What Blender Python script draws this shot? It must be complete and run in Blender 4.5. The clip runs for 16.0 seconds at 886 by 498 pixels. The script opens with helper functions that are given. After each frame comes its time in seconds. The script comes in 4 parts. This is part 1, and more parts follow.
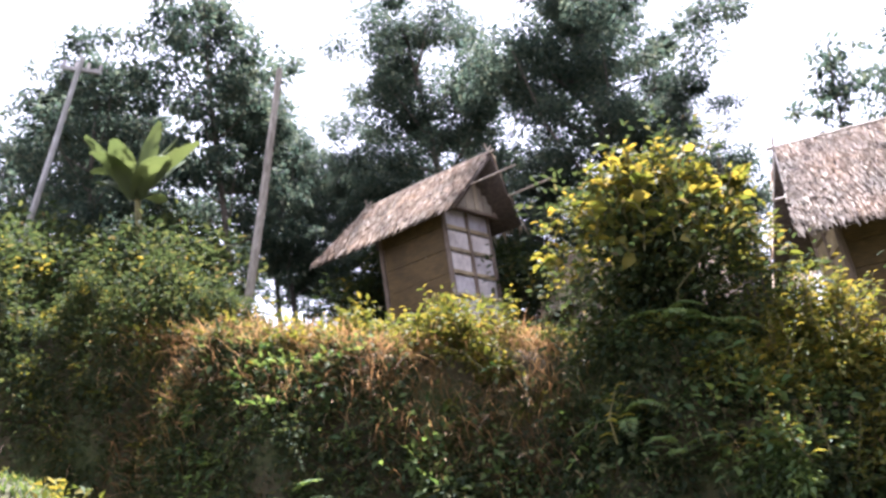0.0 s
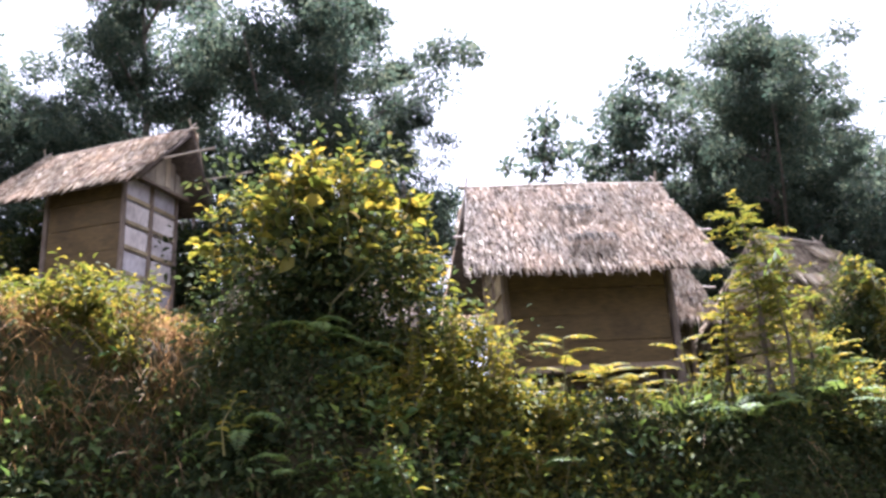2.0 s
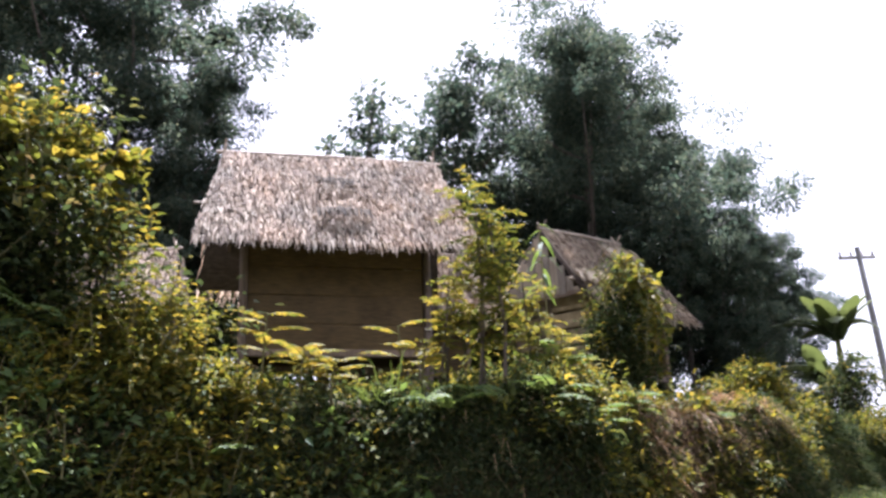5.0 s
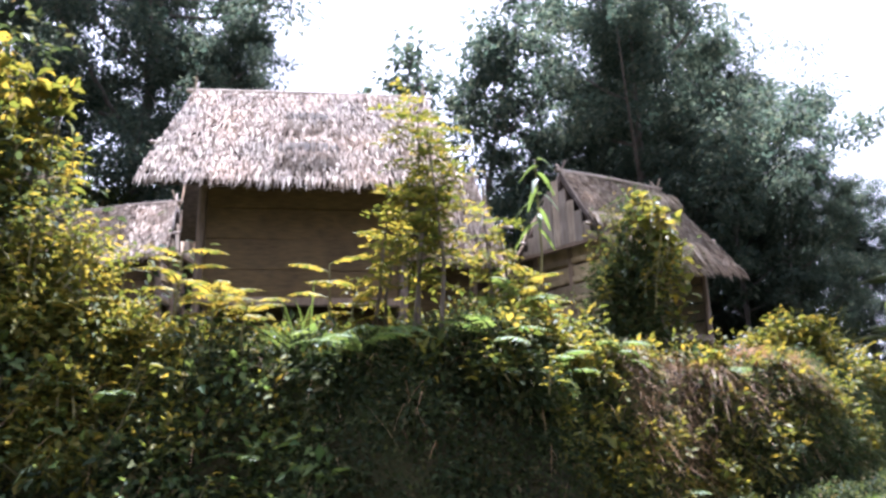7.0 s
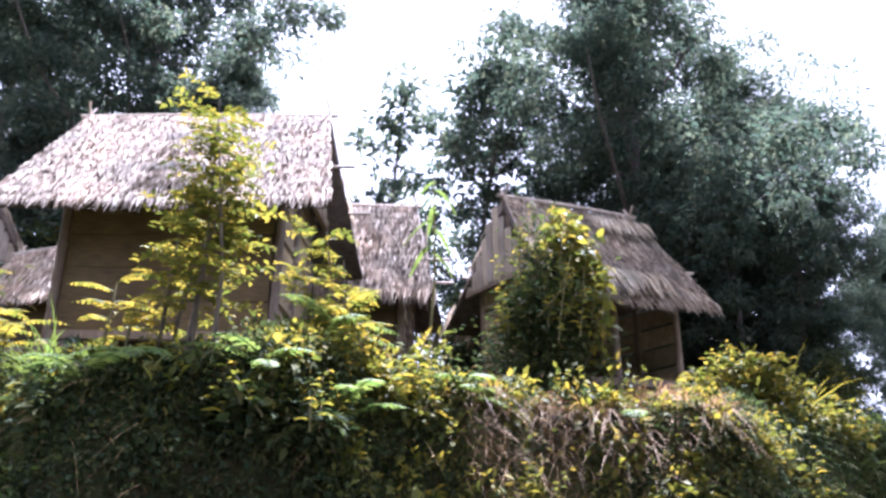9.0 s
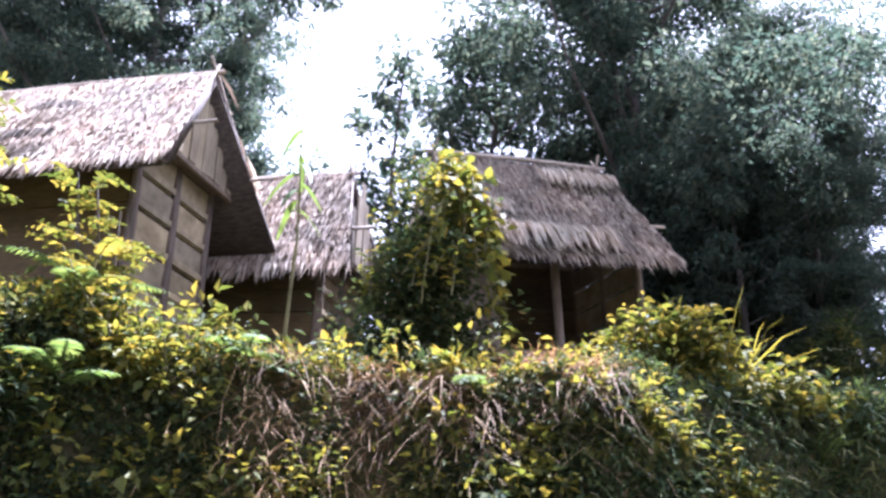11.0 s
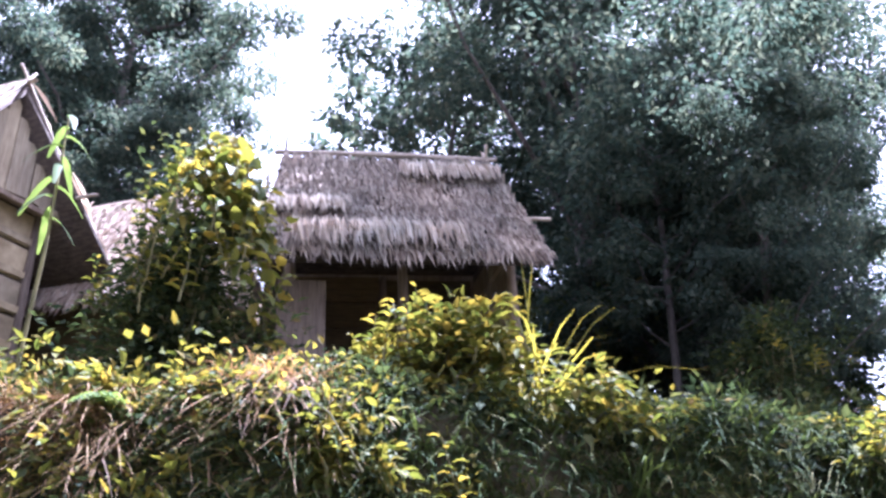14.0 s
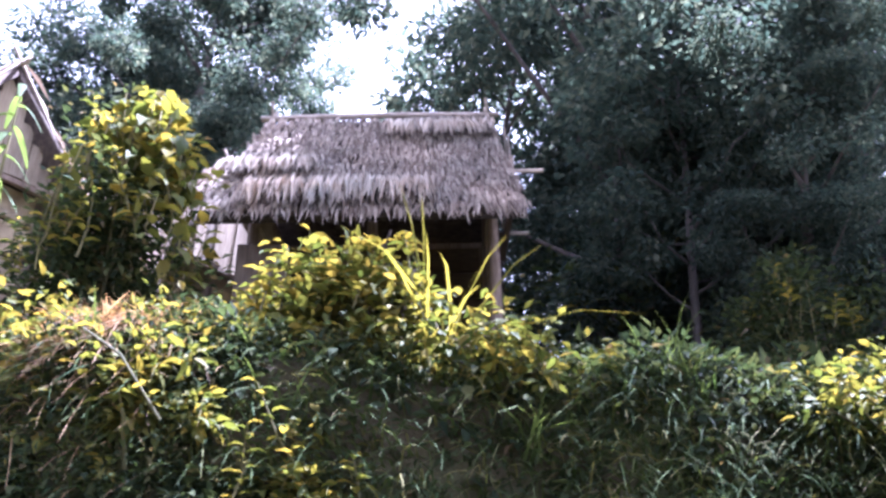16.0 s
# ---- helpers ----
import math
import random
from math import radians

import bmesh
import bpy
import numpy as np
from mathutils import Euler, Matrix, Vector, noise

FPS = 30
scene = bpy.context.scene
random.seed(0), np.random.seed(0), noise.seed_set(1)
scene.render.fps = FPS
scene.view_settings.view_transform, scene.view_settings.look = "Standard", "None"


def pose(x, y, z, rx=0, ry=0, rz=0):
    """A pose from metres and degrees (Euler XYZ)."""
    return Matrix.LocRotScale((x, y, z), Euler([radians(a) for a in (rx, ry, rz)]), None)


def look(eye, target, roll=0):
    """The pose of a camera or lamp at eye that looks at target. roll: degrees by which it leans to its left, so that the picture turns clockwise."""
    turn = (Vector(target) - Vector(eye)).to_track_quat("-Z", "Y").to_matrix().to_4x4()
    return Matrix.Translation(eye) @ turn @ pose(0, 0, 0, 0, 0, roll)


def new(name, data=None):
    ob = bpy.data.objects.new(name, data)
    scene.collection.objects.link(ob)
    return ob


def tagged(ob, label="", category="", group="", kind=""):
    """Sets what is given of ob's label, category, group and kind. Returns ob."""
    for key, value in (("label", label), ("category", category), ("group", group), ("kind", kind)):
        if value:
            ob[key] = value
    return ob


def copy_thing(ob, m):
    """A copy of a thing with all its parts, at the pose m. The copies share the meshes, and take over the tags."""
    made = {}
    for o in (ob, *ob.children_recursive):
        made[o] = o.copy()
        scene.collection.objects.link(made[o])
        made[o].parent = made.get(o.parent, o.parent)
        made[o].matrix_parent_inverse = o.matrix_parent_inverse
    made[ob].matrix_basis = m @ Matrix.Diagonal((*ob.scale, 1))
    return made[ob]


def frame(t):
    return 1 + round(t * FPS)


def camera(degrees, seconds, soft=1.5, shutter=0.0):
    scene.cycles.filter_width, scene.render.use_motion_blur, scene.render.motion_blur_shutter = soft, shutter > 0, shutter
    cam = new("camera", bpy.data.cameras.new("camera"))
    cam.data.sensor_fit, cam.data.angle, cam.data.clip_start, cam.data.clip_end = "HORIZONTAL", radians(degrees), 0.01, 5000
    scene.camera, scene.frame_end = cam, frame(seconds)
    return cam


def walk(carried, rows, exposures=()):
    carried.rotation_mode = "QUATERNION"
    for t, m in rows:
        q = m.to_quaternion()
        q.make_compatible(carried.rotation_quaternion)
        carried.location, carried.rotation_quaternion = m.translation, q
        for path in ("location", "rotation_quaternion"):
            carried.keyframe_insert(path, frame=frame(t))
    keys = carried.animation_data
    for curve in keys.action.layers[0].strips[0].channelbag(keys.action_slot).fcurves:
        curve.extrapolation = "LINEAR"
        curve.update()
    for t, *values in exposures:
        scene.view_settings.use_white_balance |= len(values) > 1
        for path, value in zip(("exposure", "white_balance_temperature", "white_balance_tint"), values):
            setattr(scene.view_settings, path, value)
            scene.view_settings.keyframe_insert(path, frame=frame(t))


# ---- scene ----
cam = camera(54.0, 16.0, soft=2.9)
PATH = [
    (0, (-2.262, -4.237, 1.192), (-2.676, -2.374, 1.789), -8.8),
    (0.5, (-2.134, -4.015, 1.184), (-2.457, -2.135, 1.785), -7.9),
    (1, (-1.953, -3.803, 1.169), (-2.1, -1.899, 1.763), -5.7),
    (1.5, (-1.737, -3.535, 1.164), (-1.72, -1.624, 1.753), -3.7),
    (2, (-1.413, -3.358, 1.148), (-1.219, -1.45, 1.718), -2.4),
    (2.5, (-0.965, -3.294, 1.143), (-0.714, -1.396, 1.722), -2.4),
    (3, (-0.435, -3.268, 1.13), (-0.169, -1.378, 1.726), -1.9),
    (3.5, (0.014, -3.227, 1.095), (0.294, -1.329, 1.658), -2.6),
    (4, (0.395, -3.094, 1.079), (0.752, -1.206, 1.633), -1.7),
    (4.5, (0.712, -2.869, 1.082), (1.144, -1.002, 1.652), -0.6),
    (4.7, (0.874, -2.769, 1.08), (1.305, -0.899, 1.644), -0.5),
    (6.8, (3.191, -1.583, 0.91), (3.354, 0.336, 1.448), 0.5),
    (7, (3.458, -1.441, 0.906), (3.6, 0.487, 1.416), 0.9),
    (7.5, (4.215, -1.027, 0.904), (4.328, 0.894, 1.448), 2.7),
    (8, (5.023, -0.659, 0.908), (5.01, 1.255, 1.486), 1.1),
    (8.5, (5.822, -0.351, 0.891), (5.703, 1.559, 1.474), 1.9),
    (8.7, (6.133, -0.185, 0.889), (6.018, 1.712, 1.514), 2.4),
    (10.8, (9.11, 2.039, 0.935), (8.652, 3.862, 1.618), 3.2),
    (11, (9.345, 2.237, 0.943), (8.903, 4.074, 1.6), 2.4),
    (11.5, (9.825, 2.714, 0.996), (9.432, 4.551, 1.68), 2.2),
    (12, (10.32, 3.184, 1.05), (9.8, 4.997, 1.713), 0.2),
    (12.5, (10.777, 3.619, 1.111), (10.213, 5.43, 1.744), 0.2),
    (13, (11.193, 4.039, 1.165), (10.601, 5.828, 1.834), -1.9),
    (13.5, (11.554, 4.451, 1.168), (10.866, 6.186, 1.888), 3.3),
    (14, (11.913, 4.864, 1.135), (11.23, 6.585, 1.891), 1.7),
    (14.5, (12.186, 5.245, 1.122), (11.356, 6.891, 1.898), 2.6),
    (15, (12.541, 5.615, 1.091), (11.702, 7.239, 1.902), 5.3),
    (15.5, (12.882, 6.036, 1.067), (12.001, 7.626, 1.902), 3.5),
    (16, (13.18, 6.507, 1.05), (12.184, 8.069, 1.805), 3.6),
]
EXPOSURES = [(0.0, 2.75, 5300, 26), (1.5, 2.75, 5250, 26), (4.5, 2.24, 5400, 24), (7.0, 2.75, 5100, 26), (8.5, 2.9, 5000, 28), (12.5, 3.12, 4850, 31), (16.0, 3.45, 4750, 38)]
walk(cam, [(t, look(eye, target, roll)) for t, eye, target, roll in PATH], EXPOSURES)

# ---------------------------------------------------------------- light
world = bpy.data.worlds.new("sky")
scene.world = world
world.use_nodes = True
wn, wl = world.node_tree.nodes, world.node_tree.links
wn.clear()
SUN_ELEV, SUN_AZ = 66.0, 12.0
sky = wn.new("ShaderNodeTexSky")
sky.sky_type, sky.sun_disc = "NISHITA", False
sky.sun_elevation, sky.sun_rotation = radians(SUN_ELEV), radians(SUN_AZ)
sky.air_density, sky.dust_density, sky.ozone_density = 1.0, 6.0, 1.0
haze = wn.new("ShaderNodeBackground")
haze.inputs["Color"].default_value = (1.0, 0.94, 0.87, 1)
haze.inputs["Strength"].default_value = 0.34
blue = wn.new("ShaderNodeBackground")
blue.inputs["Strength"].default_value = 0.012
wl.new(sky.outputs["Color"], blue.inputs["Color"])
add = wn.new("ShaderNodeAddShader")
wl.new(haze.outputs[0], add.inputs[0])
wl.new(blue.outputs[0], add.inputs[1])
wout = wn.new("ShaderNodeOutputWorld")
wl.new(add.outputs[0], wout.inputs["Surface"])

sun = new("sun", bpy.data.lights.new("sun", "SUN"))
sun.data.energy, sun.data.angle, sun.data.color = 5.0, radians(0.6), (1.0, 0.93, 0.82)
_e, _a = radians(SUN_ELEV), radians(SUN_AZ)
SUN_DIR = Vector((math.sin(_a) * math.cos(_e), math.cos(_a) * math.cos(_e), math.sin(_e)))
sun.matrix_world = look(SUN_DIR * 60, (0, 0, 0))


# ---------------------------------------------------------------- materials
def shader(name, rough=0.8):
    m = bpy.data.materials.new(name)
    m.use_nodes = True
    nt = m.node_tree
    b = nt.nodes["Principled BSDF"]
    b.inputs["Roughness"].default_value = rough
    b.inputs["Specular IOR Level"].default_value = 0.35
    return m, nt, b


def ramp(nt, source, stops):
    r = nt.nodes.new("ShaderNodeValToRGB")
    while len(r.color_ramp.elements) < len(stops):
        r.color_ramp.elements.new(0.5)
    for el, (p, c) in zip(r.color_ramp.elements, stops):
        el.position, el.color = p, (*c, 1)
    nt.links.new(source, r.inputs["Fac"])
    return r.outputs["Color"]


def noise_fac(nt, scale, detail=4.0, stretch=(1, 1, 1), rough=0.55):
    tc = nt.nodes.new("ShaderNodeTexCoord")
    mp = nt.nodes.new("ShaderNodeMapping")
    mp.inputs["Scale"].default_value = stretch
    n = nt.nodes.new("ShaderNodeTexNoise")
    n.inputs["Scale"].default_value, n.inputs["Detail"].default_value, n.inputs["Roughness"].default_value = scale, detail, rough
    nt.links.new(tc.outputs["Object"], mp.inputs["Vector"])
    nt.links.new(mp.outputs["Vector"], n.inputs["Vector"])
    return n.outputs["Fac"]


def mix(nt, fac, a, b, mode="MIX"):
    m = nt.nodes.new("ShaderNodeMix")
    m.data_type, m.blend_type = "RGBA", mode
    for key, v in ((0, fac), (6, a), (7, b)):
        if isinstance(v, (int, float)):
            m.inputs[key].default_value = v
        elif isinstance(v, tuple):
            m.inputs[key].default_value = (*v, 1)
        else:
            nt.links.new(v, m.inputs[key])
    return m.outputs[2]


def bump(nt, b, height, strength=0.4, distance=0.01):
    n = nt.nodes.new("ShaderNodeBump")
    n.inputs["Strength"].default_value, n.inputs["Distance"].default_value = strength, distance
    nt.links.new(height, n.inputs["Height"])
    nt.links.new(n.outputs["Normal"], b.inputs["Normal"])


def leafy(name, stops, glow=0.45, warm=(1.25, 1.15, 0.5), rough=0.45, patch=0.6):
    """A leaf: each one its own tint, light shining through it, a soft gloss."""
    m, nt, b = shader(name, rough)
    b.inputs["Specular IOR Level"].default_value = 0.2
    g = nt.nodes.new("ShaderNodeNewGeometry")
    col = ramp(nt, g.outputs["Random Per Island"], stops)
    big = ramp(nt, noise_fac(nt, patch, 3), [(0.3, (0.75, 0.8, 0.75)), (0.7, (1.2, 1.15, 1.0))])
    col = mix(nt, 1.0, col, big, "MULTIPLY")
    nt.links.new(col, b.inputs["Base Color"])
    t = nt.nodes.new("ShaderNodeBsdfTranslucent")
    nt.links.new(mix(nt, 1.0, col, warm, "MULTIPLY"), t.inputs["Color"])
    mx = nt.nodes.new("ShaderNodeMixShader")
    mx.inputs[0].default_value = glow
    nt.links.new(b.outputs[0], mx.inputs[1])
    nt.links.new(t.outputs[0], mx.inputs[2])
    nt.links.new(mx.outputs[0], nt.nodes["Material Output"].inputs["Surface"])
    return m


def wooden(name, dark, light, along=(1, 1, 14), grain=6.0, rough=0.75):
    m, nt, b = shader(name, rough)
    oi = nt.nodes.new("ShaderNodeObjectInfo")
    g = noise_fac(nt, grain, 6, along)
    col = ramp(nt, g, [(0.3, dark), (0.7, light)])
    tint = ramp(nt, oi.outputs["Random"], [(0.0, (0.72, 0.72, 0.75)), (1.0, (1.2, 1.15, 1.05))])
    col = mix(nt, 1.0, col, tint, "MULTIPLY")
    stain = ramp(nt, noise_fac(nt, 1.7, 5), [(0.35, (0.55, 0.52, 0.5)), (0.6, (1.0, 1.0, 1.0))])
    col = mix(nt, 0.7, col, stain, "MULTIPLY")
    nt.links.new(col, b.inputs["Base Color"])
    bump(nt, b, g, 0.5, 0.006)
    return m


# blue-grey cast: the haze over the trees is put into the leaf colour
M_TREE = leafy("tree_leaf", [(0.0, (0.032, 0.052, 0.044)), (0.55, (0.062, 0.086, 0.07)), (1.0, (0.115, 0.125, 0.092))], 0.6, (1.1, 1.1, 0.95), 0.7, 0.25)
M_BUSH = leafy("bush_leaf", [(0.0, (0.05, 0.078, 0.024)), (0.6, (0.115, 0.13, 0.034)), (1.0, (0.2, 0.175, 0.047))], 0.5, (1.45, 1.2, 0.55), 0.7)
# yellower leaf: the sun shining through is put into its colour
M_YELLOW = leafy("sunlit_leaf", [(0.0, (0.07, 0.1, 0.03)), (0.6, (0.15, 0.16, 0.042)), (1.0, (0.25, 0.215, 0.054))], 0.52, (1.5, 1.2, 0.5), 0.6)
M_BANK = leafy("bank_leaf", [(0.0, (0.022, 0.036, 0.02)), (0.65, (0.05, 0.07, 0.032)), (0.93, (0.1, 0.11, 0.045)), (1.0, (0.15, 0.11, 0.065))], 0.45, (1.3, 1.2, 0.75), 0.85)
M_FERN = leafy("fern_leaf", [(0.0, (0.06, 0.11, 0.045)), (1.0, (0.15, 0.2, 0.08))], 0.5, (1.35, 1.25, 0.6), 0.55)
M_GRASS = leafy("grass_blade", [(0.0, (0.04, 0.075, 0.03)), (0.7, (0.09, 0.125, 0.045)), (1.0, (0.22, 0.2, 0.09))], 0.45, (1.3, 1.2, 0.6), 0.85)
M_DRY = leafy("dry_blade", [(0.0, (0.10, 0.06, 0.035)), (0.6, (0.28, 0.18, 0.095)), (1.0, (0.46, 0.33, 0.19))], 0.4, (1.2, 1.0, 0.75), 0.7)
M_BANANA = leafy("banana_leaf", [(0.0, (0.06, 0.09, 0.05)), (1.0, (0.14, 0.16, 0.09))], 0.3, (1.2, 1.2, 0.6))
M_THATCH = leafy("thatch_strip", [(0.0, (0.19, 0.14, 0.115)), (0.5, (0.45, 0.36, 0.31)), (1.0, (0.7, 0.61, 0.54))], 0.32, (1.05, 1.0, 0.9), 0.75, 1.3)
M_NEW = leafy("new_thatch_strip", [(0.0, (0.38, 0.31, 0.26)), (0.5, (0.6, 0.51, 0.44)), (1.0, (0.8, 0.72, 0.64))], 0.35, (1.05, 1.0, 0.9), 0.75, 1.3)
M_GREY = leafy("grey_thatch_strip", [(0.0, (0.13, 0.1, 0.085)), (0.5, (0.31, 0.255, 0.22)), (1.0, (0.52, 0.45, 0.39))], 0.3, (1.05, 1.0, 0.9), 0.8, 1.3)
M_OLD = leafy("rotted_thatch_strip", [(0.0, (0.05, 0.042, 0.036)), (1.0, (0.22, 0.18, 0.15))], 0.25, (1.05, 1.0, 0.9), 0.85, 1.3)
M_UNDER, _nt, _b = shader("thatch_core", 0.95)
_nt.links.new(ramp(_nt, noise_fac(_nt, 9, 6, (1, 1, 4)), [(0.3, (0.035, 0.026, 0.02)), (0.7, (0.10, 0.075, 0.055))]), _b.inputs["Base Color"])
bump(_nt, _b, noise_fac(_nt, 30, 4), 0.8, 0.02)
M_PALE = wooden("pale_plank", (0.26, 0.21, 0.125), (0.47, 0.39, 0.255), (8, 1, 1))
M_GABLE = wooden("grey_gable_board", (0.24, 0.2, 0.15), (0.46, 0.4, 0.31), (6, 6, 0.6))
M_PALE_UP = wooden("pale_upright_board", (0.29, 0.235, 0.15), (0.52, 0.44, 0.3), (6, 6, 0.6))
M_BROWN = wooden("brown_plank", (0.06, 0.042, 0.018), (0.135, 0.092, 0.036), (1, 8, 8))
M_POST = wooden("weathered_post", (0.12, 0.09, 0.065), (0.27, 0.21, 0.16), (8, 8, 0.8))
M_POLE = wooden("bamboo_pole", (0.3, 0.25, 0.2), (0.5, 0.44, 0.37), (1, 8, 8))
M_WHITE = wooden("white_panel", (0.45, 0.42, 0.43), (0.7, 0.66, 0.66), (3, 3, 1))
M_BARK = wooden("bark", (0.06, 0.05, 0.042), (0.16, 0.135, 0.11), (5, 5, 1), 4)
M_STEM = wooden("green_stem", (0.09, 0.09, 0.035), (0.2, 0.18, 0.07), (6, 6, 1), 5)
M_DEAD = wooden("dead_trunk", (0.16, 0.14, 0.12), (0.4, 0.37, 0.33), (6, 6, 1), 4)
M_UTIL = wooden("utility_pole", (0.22, 0.22, 0.23), (0.36, 0.36, 0.37), (4, 4, 1), 3)
M_GROUND, _nt, _b = shader("earth", 0.95)
_f = noise_fac(_nt, 0.9, 8)
_c = ramp(_nt, _f, [(0.3, (0.028, 0.022, 0.012)), (0.5, (0.055, 0.046, 0.02)), (0.7, (0.055, 0.07, 0.022))])
_nt.links.new(_c, _b.inputs["Base Color"])
bump(_nt, _b, noise_fac(_nt, 6, 8), 0.9, 0.08)


# ---------------------------------------------------------------- mesh helpers
def obj(name, me, mat, parent=None, label=""):
    o = new(name, me)
    if mat:
        me.materials.append(mat)
    if parent:
        o.parent = parent
    if label:
        o["label"] = label
    return o


def grid_mesh(name, V, F, smooth=False):
    """A mesh from arrays of places and of faces with one count of corners."""
    V, F = np.asarray(V, float), np.asarray(F, int)
    me = bpy.data.meshes.new(name)
    me.vertices.add(len(V))
    me.vertices.foreach_set("co", V.ravel())
    k = F.shape[1]
    me.loops.add(F.size)
    me.loops.foreach_set("vertex_index", F.ravel())
    me.polygons.add(len(F))
    me.polygons.foreach_set("loop_start", np.arange(0, F.size, k))
    if smooth:
        me.polygons.foreach_set("use_smooth", np.ones(len(F), bool))
    me.update(calc_edges=True)
    return me


def empty(name, m, label, category, group=""):
    o = new(name)
    o.empty_display_size = 0.2
    o.matrix_world = m
    return tagged(o, label, category, group)


def unit(a):
    return a / np.maximum(np.linalg.norm(a, axis=-1, keepdims=True), 1e-9)


def leaf_arrays(P, D, U, L, W, full=False, droop=0.25):
    """Leaves at P that point along D with their face towards U, as folded blades."""
    n = len(P)
    Y = unit(D)
    X = unit(np.cross(Y, U))
    Z = np.cross(X, Y)
    L, W = np.broadcast_to(L, n)[:, None], np.broadcast_to(W, n)[:, None]
    c = lambda x, y, z: P + X * (x * W) + Y * (y * L) + Z * (z * L)
    if full:
        V = np.stack([c(0, 0, 0), c(-0.42, 0.3, 0.05), c(-0.36, 0.62, 0.02), c(0, 1, -droop), c(0.36, 0.62, 0.02), c(0.42, 0.3, 0.05), c(0, 0.5, -0.03)], 1)
        T = np.array([[0, 6, 1], [1, 6, 2], [2, 6, 3], [0, 5, 6], [5, 4, 6], [4, 3, 6]])
    else:
        V = np.stack([c(0, 0, 0), c(-0.5, 0.45, 0.06), c(0, 1, -droop), c(0.5, 0.45, 0.06)], 1)
        T = np.array([[0, 2, 1], [0, 3, 2]])
    k = V.shape[1]
    F = (np.arange(n)[:, None, None] * k + T[None]).reshape(-1, 3)
    return V.reshape(-1, 3), F


def blade_arrays(P, D, L, W, bend, rng):
    """Grass blades from P along D, bending down by bend of their length."""
    n = len(P)
    Y = unit(D)
    S = unit(np.cross(Y, np.array([0, 0, 1.0])) + rng.normal(0, 0.15, (n, 3)))
    L, W, bend = np.broadcast_to(L, n)[:, None], np.broadcast_to(W, n)[:, None], np.broadcast_to(bend, n)[:, None]
    H = unit(np.stack([Y[:, 0], Y[:, 1], 0 * Y[:, 0]], 1) + rng.normal(0, 0.2, (n, 3)) * [1, 1, 0])
    at = lambda t: P + Y * (L * t) + (H * 0.6 - np.array([0, 0, 1.0])) * (L * bend * t * t)
    a, b, c, d = at(0), at(0.4), at(0.75), at(1.0)
    V = np.stack([a - S * W * 0.5, a + S * W * 0.5, b - S * W * 0.5, b + S * W * 0.5, c - S * W * 0.3, c + S * W * 0.3, d], 1)
    T = np.array([[0, 1, 3], [0, 3, 2], [2, 3, 5], [2, 5, 4], [4, 5, 6]])
    F = (np.arange(n)[:, None, None] * 7 + T[None]).reshape(-1, 3)
    return V.reshape(-1, 3), F


def tube_arrays(pts, radii, sides=8):
    """A tapered tube along pts."""
    pts, radii = np.asarray(pts, float), np.asarray(radii, float)
    tang = unit(np.gradient(pts, axis=0))
    ref = np.array([0.31, 0.95, 0.05]) if abs(tang[0] @ [0.31, 0.95, 0.05]) < 0.9 else np.array([1.0, 0, 0])
    X = unit(np.cross(tang, ref))
    Y = np.cross(tang, X)
    a = np.linspace(0, 2 * np.pi, sides, endpoint=False)
    V = pts[:, None] + radii[:, None, None] * (np.cos(a)[None, :, None] * X[:, None] + np.sin(a)[None, :, None] * Y[:, None])
    i, j = np.meshgrid(np.arange(len(pts) - 1), np.arange(sides), indexing="ij")
    F = np.stack([i * sides + j, i * sides + (j + 1) % sides, (i + 1) * sides + (j + 1) % sides, (i + 1) * sides + j], -1).reshape(-1, 4)
    V = V.reshape(-1, 3)
    n = len(V)
    V = np.vstack([V, pts[:1], pts[-1:]])
    return V, F, n


def tube(name, pts, radii, mat, parent=None, sides=8, label=""):
    V, F, n = tube_arrays(pts, radii, sides)
    return obj(name, grid_mesh(name, V, F, True), mat, parent, label)


def join(parts):
    V, F, at = [], [], 0
    for v, f in parts:
        V.append(v), F.append(f + at)
        at += len(v)
    return np.vstack(V), np.vstack(F)


def board(name, size, m, mat, parent, bevel=0.008, skew=0.0, seed=0):
    """A plank with softened edges and slightly uneven faces."""
    bm = bmesh.new()
    bmesh.ops.create_cube(bm, size=1)
    bmesh.ops.scale(bm, vec=size, verts=bm.verts)
    r = random.Random(seed)
    for v in bm.verts:
        v.co += Vector([r.uniform(-1, 1) * skew for _ in range(3)])
    bmesh.ops.bevel(bm, geom=bm.edges[:], offset=min(bevel, min(size) * 0.3), segments=1, affect="EDGES")
    bm.transform(m)
    me = bpy.data.meshes.new(name)
    bm.to_mesh(me)
    bm.free()
    return obj(name, me, mat, parent)


# ---------------------------------------------------------------- ground
EDGE_X = [-60, -20, -12, -9.6, -6.8, -3.5, 0.1, 1.8, 3.2, 4.7, 6.3, 8.6, 10.1, 11.7, 16, 24, 40, 80]
EDGE_Y = [4.0, 7.0, 7.8, 8.0, 8.1, 8.2, 7.8, 7.6, 7.3, 7.5, 8.4, 9.5, 10.4, 11.8, 15.2, 21.0, 31.0, 60.0]
EDGE_Z = [6.0, 5.6, 5.1, 4.55, 3.8, 3.25, 2.2, 2.1, 2.05, 2.25, 2.15, 2.3, 2.35, 2.5, 2.3, 2.1, 2.0, 1.8]


def edge(x):
    return np.interp(x, EDGE_X, EDGE_Y), np.interp(x, EDGE_X, EDGE_Z)


